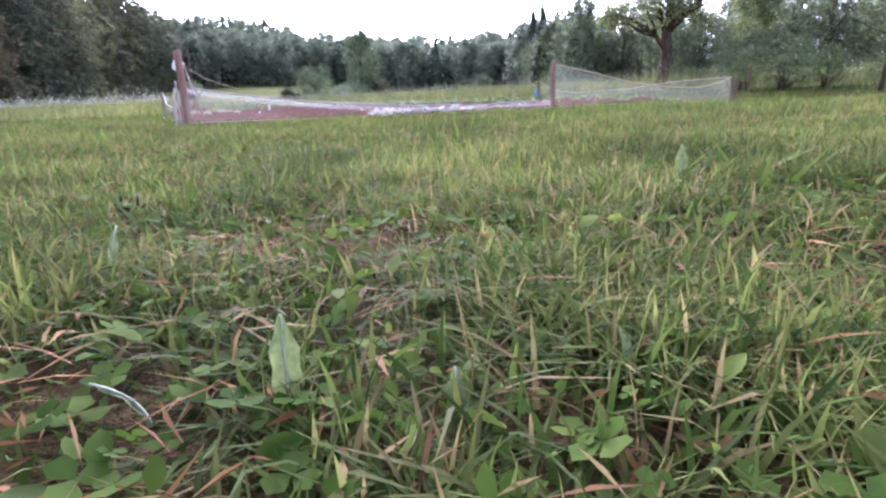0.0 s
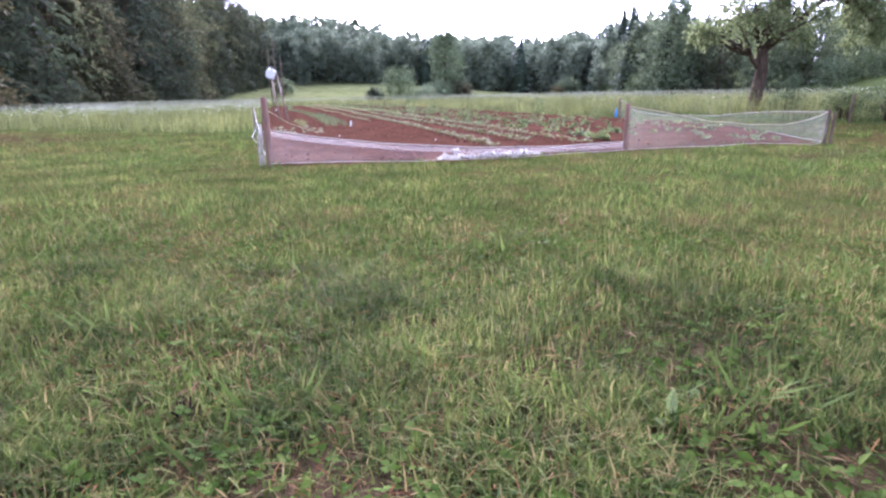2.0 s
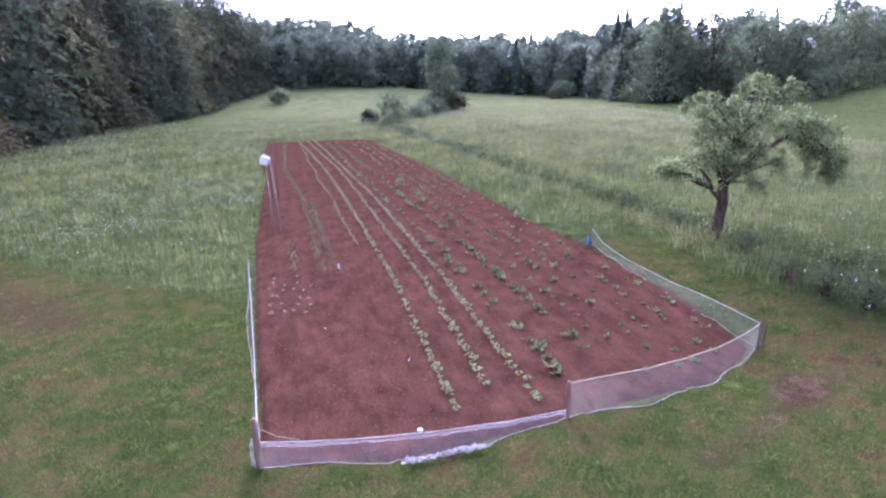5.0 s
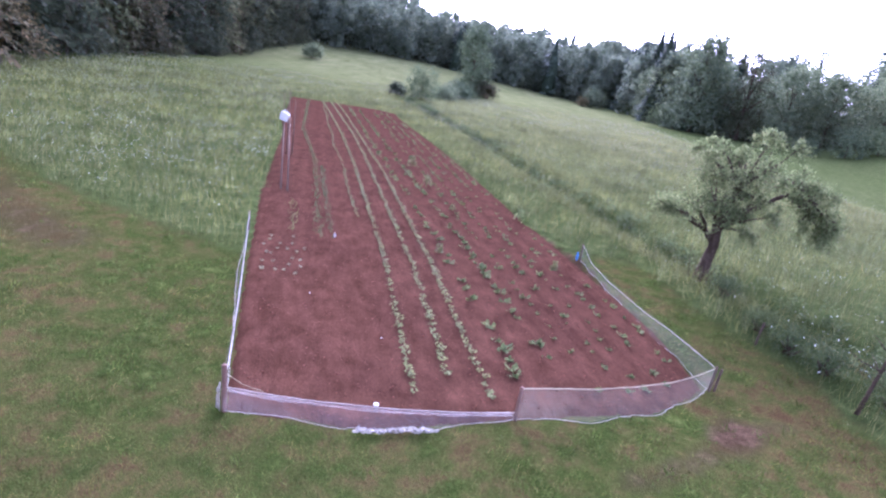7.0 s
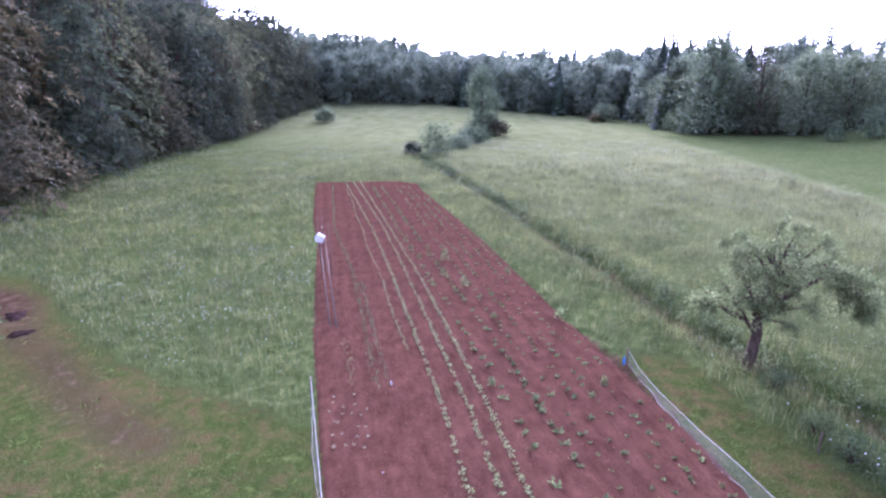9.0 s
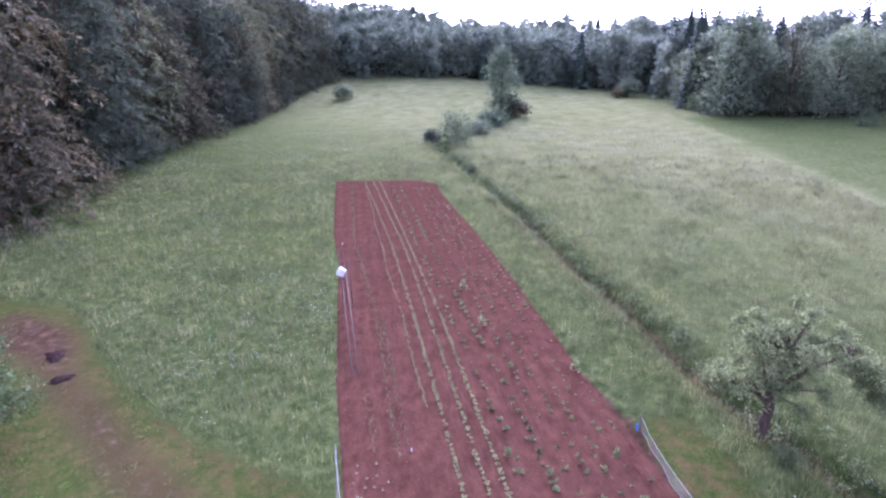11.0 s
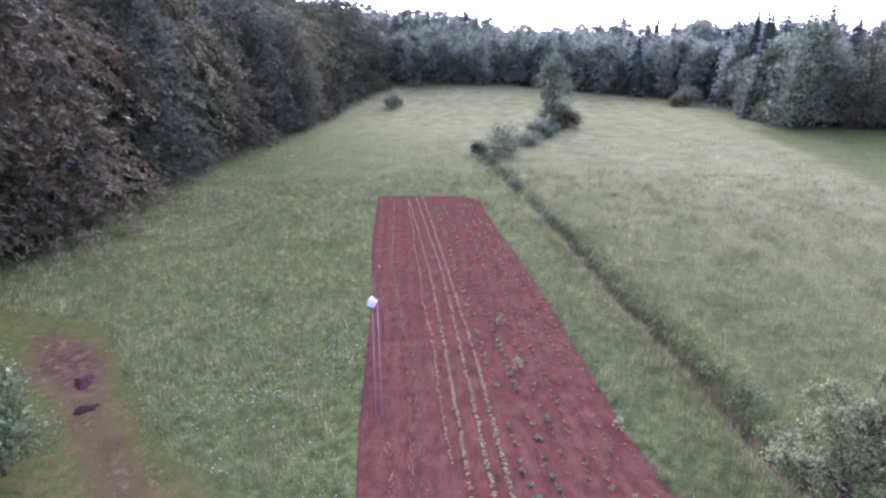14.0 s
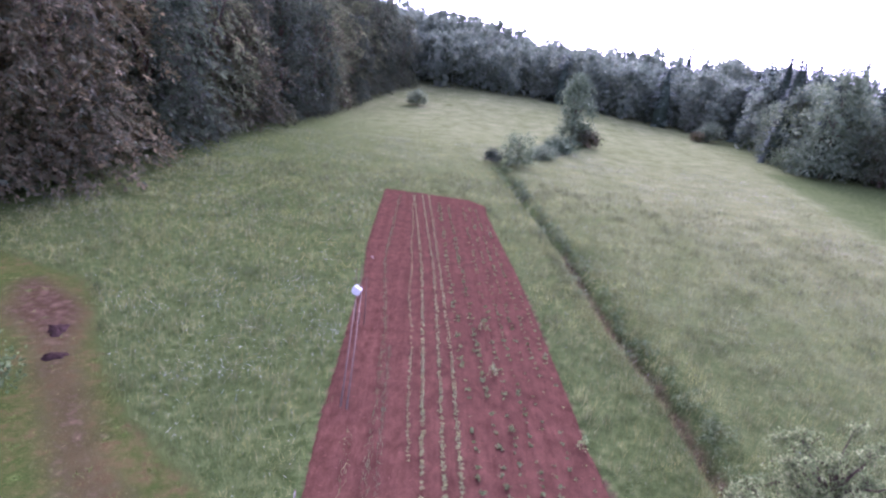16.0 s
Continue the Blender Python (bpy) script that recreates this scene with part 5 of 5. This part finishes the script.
def build_lawn():
    rng = np.random.default_rng(101)
    # sward round the take-off spot, blade by blade
    k = 112000
    f = rng.uniform(0, 1, k) ** 0.8
    y = 0.70 + 2.1 * f
    x = 0.86 + (y - 0.35) * rng.uniform(-1.0, 0.95, k)
    tuft = 0.5 + 0.5 * np.sin(x * 6.1 + 1.3 * np.sin(y * 4.7)) * np.sin(y * 5.3 + 1.1 * np.sin(x * 3.9))
    bare = np.sin(x * 11.3 + 2 * np.sin(y * 7.1)) * np.sin(y * 9.7 + 1.7 * np.sin(x * 8.3)) > 0.3
    keep = (rng.uniform(size=k) < 0.2 + 0.6 * tuft) & (~bare | (rng.uniform(size=k) < 0.3))
    x, y, tuft = x[keep], y[keep], tuft[keep]
    k = len(x)
    near = smooth01((y - 0.75) / 0.5)
    grass_field("near_grass", x, y, (0.014 + 0.035 * tuft + 0.035 * rng.uniform(size=k) ** 2) * (0.95 + 0.3 * near), rng.uniform(0.0022, 0.0072, k), rng.uniform(0.1, 1.6, k), 3, GRASS, rng, "short uneven mown grass")
    # cut stalks and straw lying in it
    k = 10500
    y = 0.74 + 3.2 * rng.uniform(0, 1, k) ** 0.8
    x = 0.86 + (y - 0.3) * rng.uniform(-1, 1, k)
    a = rng.uniform(0, 6.28, k)
    way = np.stack([np.cos(a), np.sin(a), rng.uniform(-0.1, 0.35, k)], 1)
    at = np.column_stack([x, y, land(x, y) + rng.uniform(0.002, 0.03, k)])
    v, q = leaf_arrays(at, way, np.array([[0, 0, 1.0]]) + rng.normal(size=(k, 3)) * 0.4, rng.uniform(0.015, 0.085, k), rng.uniform(0.0016, 0.005, k), 0.05)
    tagged(new("dry_clippings", mesh_from("dry_clippings", v, [q], STRAW)), "dry brown stalks and clippings in the grass", "clippings", kind="stuff")
    # clover
    k = 4600
    y = 0.74 + 2.6 * rng.uniform(0, 1, k) ** 0.8
    x = 0.86 + (y - 0.3) * rng.uniform(-1, 1, k)
    drift = np.sin(x * 3.1 + 2) * np.sin(y * 3.7 + 0.5) > -0.25
    x, y = x[drift], y[drift]
    k = len(x)
    c = np.column_stack([x, y, land(x, y) + rng.uniform(0.008, 0.032, k)])
    pile = Pile()
    turn = rng.uniform(0, 6.28, k)
    size = 0.006 + 0.013 * rng.uniform(size=k) ** 1.5
    tilt = rng.normal(size=(k, 3)) * 0.35 + [0, 0, 1]
    for j in range(3):
        a = turn + j * 2.094
        w = np.stack([np.cos(a), np.sin(a), np.full(k, 0.1)], 1)
        s = np.stack([-np.sin(a), np.cos(a), np.zeros(k)], 1)
        z = unit(tilt)
        w = unit(w - z * (w * z).sum(1, keepdims=True))
        s = np.cross(z, w)
        L = size[:, None]
        v = np.stack([c, c + w * L * 0.45 - s * L * 0.5, c + w * L * 0.95 - s * L * 0.38 + z * L * 0.08, c + w * L * 0.95 + s * L * 0.38 + z * L * 0.08, c + w * L * 0.45 + s * L * 0.5], 1).reshape(-1, 3)
        pile.add(v, np.arange(k * 5).reshape(-1, 5))
    tagged(new("clover", pile.mesh("clover", CLOVER)), "low clover leaves among the grass", "clover", kind="stuff")
    # flat broad leaves of small weeds
    k = 5200
    y = 0.80 + 2.6 * rng.uniform(0, 1, k) ** 0.8
    x = 0.86 + (y - 0.3) * rng.uniform(-1, 1, k)
    a = rng.uniform(0, 6.28, k)
    way = np.stack([np.cos(a), np.sin(a), rng.uniform(-0.2, 1.0, k)], 1)
    at = np.column_stack([x, y, land(x, y) + rng.uniform(0.004, 0.03, k)])
    size = 0.008 + 0.026 * rng.uniform(size=k) ** 2
    v, q, t = oval_leaf_arrays(at, way, np.array([[0, 0, 1.0]]) + rng.normal(size=(k, 3)) * 0.5, size, size * rng.uniform(0.35, 0.75, k), 0.12)
    tagged(new("small_weeds", mesh_from("small_weeds", v, [q, t], WEED)), "small pale broad-leaved weeds in the turf", "weeds", kind="stuff")
    # the lawn up to the fence
    k = 70000
    y = 1.7 + 5.9 * rng.uniform(0, 1, k)
    x = 0.86 + (y - 0.2) * rng.uniform(-0.95, 0.95, k)
    ok = (in_plot(x, y) < -0.05) & (mown_at(x, y) > 0)
    ok &= (to_line(x, y, TROD) > 0.4) | (rng.uniform(size=k) < 0.12)
    x, y = x[ok], y[ok]
    k = len(x)
    tuft = 0.5 + 0.5 * np.sin(x * 2.3 + 1.5 * np.sin(y * 1.7)) * np.sin(y * 2.9 + np.sin(x * 1.9))
    grass_field("lawn_grass", x, y, (0.025 + 0.05 * tuft + 0.03 * rng.uniform(size=k)), rng.uniform(0.003, 0.006, k), rng.uniform(0.1, 1.1, k), 2, GRASS, rng, "mown grass before the garden fence")
    # and round about, up to the take-off spot
    k = 30000
    x, y = scatter(k, -5.5, 7.5, -2.6, 5.5, rng)
    ok = (np.abs(x - 0.86) > (y - 0.35) * 0.93) & (np.hypot(x - 0.86, y - 0.6) > 0.28) & (mown_at(x, y) > 0)
    x, y = x[ok], y[ok]
    k = len(x)
    tuft = 0.5 + 0.5 * np.sin(x * 2.3 + 1.5 * np.sin(y * 1.7)) * np.sin(y * 2.9 + np.sin(x * 1.9))
    grass_field("side_grass", x, y, 0.03 + 0.05 * tuft + 0.03 * rng.uniform(size=k), rng.uniform(0.004, 0.009, k), rng.uniform(0.1, 1.1, k), 1, GRASS, rng, "mown grass on either side")
    # tufts over the wider mown ground
    k = 380000
    x, y = scatter(k, -24, 8, -1, 20, rng)
    ok = (mown_at(x, y) > 0.1) & (in_plot(x, y) < -0.08)
    ok &= ~((np.abs(x - 0.86) < y * 0.95) & (y < 7.2) & (y > 0))
    ok &= (to_line(x, y, TRACK) > 2.0) | (rng.uniform(size=k) < 0.3)
    ok &= (to_line(x, y, TROD) > 0.4) | (rng.uniform(size=k) < 0.12)
    x, y = x[ok], y[ok]
    tuft = 0.5 + 0.5 * np.sin(x * 1.7 + 1.5 * np.sin(y * 1.2)) * np.sin(y * 1.9 + np.sin(x * 1.4))
    ok = rng.uniform(size=len(x)) < 0.3 + 0.7 * tuft
    x, y, tuft = x[ok], y[ok], tuft[ok]
    k = len(x)
    grass_field("short_grass", x, y, 0.03 + 0.08 * tuft * rng.uniform(size=k), rng.uniform(0.008, 0.018, k), rng.uniform(0.2, 1.3, k), 1, LAWN, rng, "mown grass in uneven tufts")


build_lawn()


def build_stubble():
    """Pale cut stems and bleached blades over the mown ground."""
    rng = np.random.default_rng(104)
    k = 24000
    x, y = scatter(k, -23, 8.5, 2.2, 19, rng)
    patch = np.sin(x * 1.3 + 2.1 * np.sin(y * 0.8)) * np.sin(y * 1.1 + 1.5 * np.sin(x * 0.9 + 2))
    ok = (mown_at(x, y) > 0.05) & (in_plot(x, y) < -0.1) & (rng.uniform(size=k) < 0.25 + 0.75 * (patch > 0.0))
    x, y = x[ok], y[ok]
    k = len(x)
    grass_field("pale_stubble", x, y, rng.uniform(0.03, 0.10, k), rng.uniform(0.008, 0.016, k), rng.uniform(0.4, 1.6, k), 1, STUBBLE, rng, "bleached stems and blades among the mown grass")


build_stubble()


def build_tufts():
    """Coarse darker tufts that the mower left."""
    rng = np.random.default_rng(108)
    k = 5200
    x, y = scatter(k, -23, 8, 1.6, 19, rng)
    clump = np.sin(x * 1.1 + 1.7 * np.sin(y * 0.9)) * np.sin(y * 1.3 + 1.2 * np.sin(x * 0.8))
    ok = (mown_at(x, y) > 0.1) & (in_plot(x, y) < -0.1) & (rng.uniform(size=k) < 0.25 + 0.75 * (clump > 0.1)) & ((to_line(x, y, TRACK) > 1.8) | (rng.uniform(size=k) < 0.25))
    x, y = x[ok], y[ok]
    n = 14
    xx = np.repeat(x, n) + rng.normal(size=len(x) * n) * 0.07
    yy = np.repeat(y, n) + rng.normal(size=len(x) * n) * 0.07
    h = np.repeat(rng.uniform(0.05, 0.14, len(x)), n) * rng.uniform(0.6, 1.2, len(xx))
    grass_field("grass_tufts", xx, yy, h, 0.019, rng.uniform(0.3, 1.3, len(xx)), 1, TUFT, rng, "coarse darker grass tufts left standing")


build_tufts()


def build_weeds():
    """Single broad leaves that stand out of the near turf."""
    rng = np.random.default_rng(115)
    spots = [(0.75, 0.98, 0.08, 0.032), (0.86, 0.97, 0.036, 0.024), (0.66, 0.97, 0.052, 0.018), (0.87, 0.99, 0.045, 0.035), (1.31, 1.75, 0.11, 0.04), (1.02, 1.06, 0.05, 0.024), (0.62, 1.28, 0.05, 0.024), (1.22, 0.98, 0.045, 0.022), (0.45, 1.3, 0.07, 0.02), (0.98, 1.0, 0.05, 0.018)]
    for i, (x, y, h, w) in enumerate(spots):
        t = thing("broad_leaf", (x, y, float(land(x, y)) - 0.004), "upright pale green broad leaf with a light midrib in the turf", "leaf", "broad leaves in the turf", rng.uniform(-0.8, 0.8))
        s = np.linspace(0, 1, 7)
        width = 0.62 * w * np.sin(np.pi * (0.05 + 0.93 * s**0.95)) ** 0.75 / 2 * (1 + 0.14 * (-1.0) ** np.arange(7))
        bow = h * s**2 * rng.uniform(-0.7, 0.7)
        z = h * (s - 0.12 * s**2)
        left = np.stack([-width, bow - width * 0.25, z], 1)
        mid = np.stack([0 * s, bow, z], 1)
        right = np.stack([width, bow - width * 0.25 + 0.002 * np.sin(s * 20), z], 1)
        v = np.concatenate([left, mid, right])
        j = np.arange(6)
        f = np.concatenate([np.stack([j, j + 7, j + 8, j + 1], 1), np.stack([j + 7, j + 14, j + 15, j + 8], 1)])
        part("blade", mesh_from("blade", v, [f], BROAD, True), t)
        r = tube(np.stack([0 * s, bow + 0.0008, z], 1), np.linspace(0.0022, 0.0008, 7), 5)
        part("midrib", mesh_from("midrib", r[0], list(r[1:]), MIDRIB, True), t, "pale midrib")
    t = thing("dead_twig", (0.28, 1.66, 0.0), "small dark dead twig standing in the grass", "twig")
    pile = Pile()
    for k in range(7):
        b, br = limb(rng, (0, 0, 0.0), (rng.normal() * 0.7, rng.normal() * 0.7, 1), 0.05, 0.005, (rng.normal(), rng.normal(), 0), 5)
        pile.add(*tube(b, br, 4))
    part("twig", pile.mesh("twig", BURNT), t)


MIDRIB = solid("pale_midrib", (0.263, 0.277, 0.161), (0.336, 0.35, 0.219), 40, 0.6, 0.1)
build_weeds()


CLUMP = foliage("meadow_clump", [(0.078, 0.10, 0.026), (0.12, 0.143, 0.05), (0.175, 0.19, 0.085), (0.054, 0.074, 0.018), (0.21, 0.21, 0.115)], 0.75, 0.38, 0.35, 0, (0.19, 0.188, 0.085), 1.6, 0.05, 1.9)


def build_meadow():
    rng = np.random.default_rng(131)
    # rough grass: left meadow, the strip by the ditch and the far side
    def ok_at(x, y):
        return (mown_at(x, y) < 0) & (in_plot(x, y) < -0.15) & (x > left_edge(y) + 1)

    k = 320000
    r = 9 + 105 * rng.uniform(0, 1, k) ** 0.9
    a = radians(90) + rng.uniform(-0.75, 1.05, k)
    x, y = 0.8 + r * np.cos(a), r * np.sin(a)
    ok = ok_at(x, y) & (rng.uniform(size=k) > smooth01((r - 45) / 68)) & (x < 14.8 + (96 - y) * 0.12)
    x, y = x[ok], y[ok]
    k = len(x)
    far = np.clip(np.hypot(x, y) / 30, 0.45, 2.4)
    d = to_line(x, y, DITCH)
    lush = np.exp(-((d - 1.2) / 1.3) ** 2)
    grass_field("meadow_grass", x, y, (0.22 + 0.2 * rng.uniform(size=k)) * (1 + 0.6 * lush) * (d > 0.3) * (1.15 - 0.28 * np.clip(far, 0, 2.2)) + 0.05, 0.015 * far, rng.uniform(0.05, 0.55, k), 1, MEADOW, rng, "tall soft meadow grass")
    # taller clumps that stand over the sward
    k = 9500
    r = 10 + 52 * rng.uniform(0, 1, k) ** 0.8
    a = radians(90) + rng.uniform(-0.75, 1.05, k)
    x, y = 0.8 + r * np.cos(a), r * np.sin(a)
    thick = np.sin(x * 0.7 + 1.9 * np.sin(y * 0.5)) * np.sin(y * 0.8 + 1.4 * np.sin(x * 0.6))
    ok = ok_at(x, y) & (rng.uniform(size=k) < 0.35 + 0.65 * (thick > 0)) & (x < 14.8 + (96 - y) * 0.12)
    x, y = x[ok], y[ok]
    n = 12
    wide = np.repeat(0.10 + 0.10 * rng.uniform(size=len(x)), n)
    tall = np.repeat(rng.uniform(0.3, 0.62, len(x)), n)
    x = np.repeat(x, n) + rng.normal(size=len(wide)) * wide
    y = np.repeat(y, n) + rng.normal(size=len(wide)) * wide
    grass_field("meadow_clumps", x, y, tall * rng.uniform(0.6, 1.15, len(x)), 0.02 * np.clip(np.hypot(x, y) / 26, 0.6, 2), rng.uniform(0.05, 0.5, len(x)), 1, CLUMP, rng, "taller uneven clumps of grey-green meadow grass")
    # seed heads and pale panicles
    k = 52000
    r = 9 + 75 * rng.uniform(0, 1, k) ** 0.7
    a = radians(90) + rng.uniform(-0.75, 1.05, k)
    x, y = 0.8 + r * np.cos(a), r * np.sin(a)
    drift = np.sin(x * 0.33 + 1.2 * np.sin(y * 0.21)) * np.sin(y * 0.41 + x * 0.1)
    ok = ok_at(x, y) & (rng.uniform(size=k) < 0.25 + 0.75 * (drift > 0.15)) & (x < 14.8 + (96 - y) * 0.12)
    x, y = x[ok], y[ok]
    k = len(x)
    far = np.clip(np.hypot(x, y) / 30, 0.5, 2.4)
    at = np.column_stack([x, y, land(x, y) + rng.uniform(0.32, 0.6, k)])
    v, q = leaf_arrays(at, rng.normal(size=(k, 3)) * 0.35 + [0, 0, 1], rng.normal(size=(k, 3)), 0.11 * np.sqrt(far), 0.02 * far, 0.02)
    tagged(new("seed_heads", mesh_from("seed_heads", v, [q], SEED)), "pale grass seed heads over the meadow", "seed heads", kind="stuff")
    # a pale ripe strip on the bank between the bed and the ditch
    k = 3000
    p, _ = along(DITCH + np.array([-0.75, -0.36]), 9 + 34 * rng.uniform(size=k))
    x, y = (p + rng.normal(size=p.shape) * 0.28).T
    ok = ok_at(x, y)
    x, y = x[ok], y[ok]
    k = len(x)
    grass_field("ripe_bank_grass", x, y, rng.uniform(0.25, 0.5, k), 0.009 + 0.0004 * y, rng.uniform(0.1, 0.7, k), 1, CLUMP, rng, "pale ripe grass on the bank beside the ditch")
    # white meadow flowers in drifts
    k = 17000
    x = np.concatenate([rng.normal(-11, 4.2, k // 2), rng.normal(-20, 7, k // 3), rng.normal(12, 3.0, k // 20)])
    y = np.concatenate([rng.normal(20, 4.0, k // 2), rng.normal(33, 9, k // 3), rng.normal(17, 4, k // 20)])
    bunch = np.sin(x * 0.9 + 1.6 * np.sin(y * 0.6)) * np.sin(y * 0.8 + 1.3 * np.sin(x * 0.5 + 1)) > 0.5
    bunch |= rng.uniform(size=len(x)) < 0.26
    x, y = x[bunch], y[bunch]
    ok = ok_at(x, y)
    x, y = x[ok], y[ok]
    k = len(x)
    at = np.column_stack([x, y, land(x, y) + rng.uniform(0.35, 0.55, k)])
    v, q = leaf_arrays(at, rng.normal(size=(k, 3)) + [0, 0, 0.1], np.array([[0, 0, 1.0]]) + rng.normal(size=(k, 3)) * 0.3, rng.uniform(0.018, 0.04, k), rng.uniform(0.016, 0.034, k), 0.02)
    tagged(new("white_flowers", mesh_from("white_flowers", v, [q], PETAL)), "white wild flowers in the meadow", "flowers", kind="stuff")


build_meadow()


def build_ditch_plants():
    """Coarse dark plants on both banks of the ditch."""
    rng = np.random.default_rng(151)
    pile = Pile()
    total = along(DITCH, [0])[1]
    for i in range(250):
        s = total * rng.uniform() ** 1.5
        p, _ = along(DITCH, [s])
        x, y = p[0] + rng.normal(size=2) * 0.2 + rng.choice([1, 1, 1, 1, -1]) * np.array([0.58, 0.26])
        if mown_at(x, y) > 0:
            continue
        h = rng.uniform(0.15, 0.48)
        k = 34
        f = rng.uniform(0.1, 1, k)
        a = rng.uniform(0, 6.28, k)
        d = 0.22 * np.sqrt(rng.uniform(0, 1, k)) * (1.15 - f * 0.6)
        at = np.stack([x + np.cos(a) * d, y + np.sin(a) * d, float(land(x, y)) + h * f], 1)
        w = np.stack([np.cos(a), np.sin(a), rng.uniform(-0.4, 0.7, k)], 1)
        g = 1 + y / 40
        pile.add(*leaf_arrays(at, w, np.array([[0, 0, 1.0]]) + rng.normal(size=(k, 3)) * 0.4, 0.1 * g * rng.uniform(0.5, 1.3, k), 0.035 * g))
    tagged(new("ditch_plants", pile.mesh("ditch_plants", SHADE_LEAF)), "coarse dark green plants along the ditch", "plants", kind="stuff")
    for i, (x, y, h, r) in enumerate(((7.5, 12.3, 0.85, 0.6), (7.9, 11.6, 0.8, 0.55), (8.6, 10.6, 0.7, 0.6), (7.2, 13.3, 0.6, 0.5), (9.2, 11.8, 0.9, 0.6), (7.0, 15.3, 0.6, 0.5), (10.2, 10.4, 0.8, 0.6))):
        bush("weed_clump", (x, y), h, r, 1300, 0.055, SHADE_LEAF, 160 + i, "leafy dark green weed clump by the ditch", "weed clumps by the ditch", 0)
    k = 45
    x, y = rng.normal(8.0, 0.6, k), rng.normal(11.8, 0.9, k)
    at = np.column_stack([x, y, rng.uniform(0.6, 0.95, k)])
    v, q = leaf_arrays(at, rng.normal(size=(k, 3)) + [0, 0, 0.1], np.array([[0, 0, 1.0]]) + rng.normal(size=(k, 3)) * 0.3, 0.045, 0.04, 0.02)
    tagged(new("white_umbels", mesh_from("white_umbels", v, [q], PETAL)), "white flower heads above the ditch weeds", "flowers", kind="stuff")


build_ditch_plants()
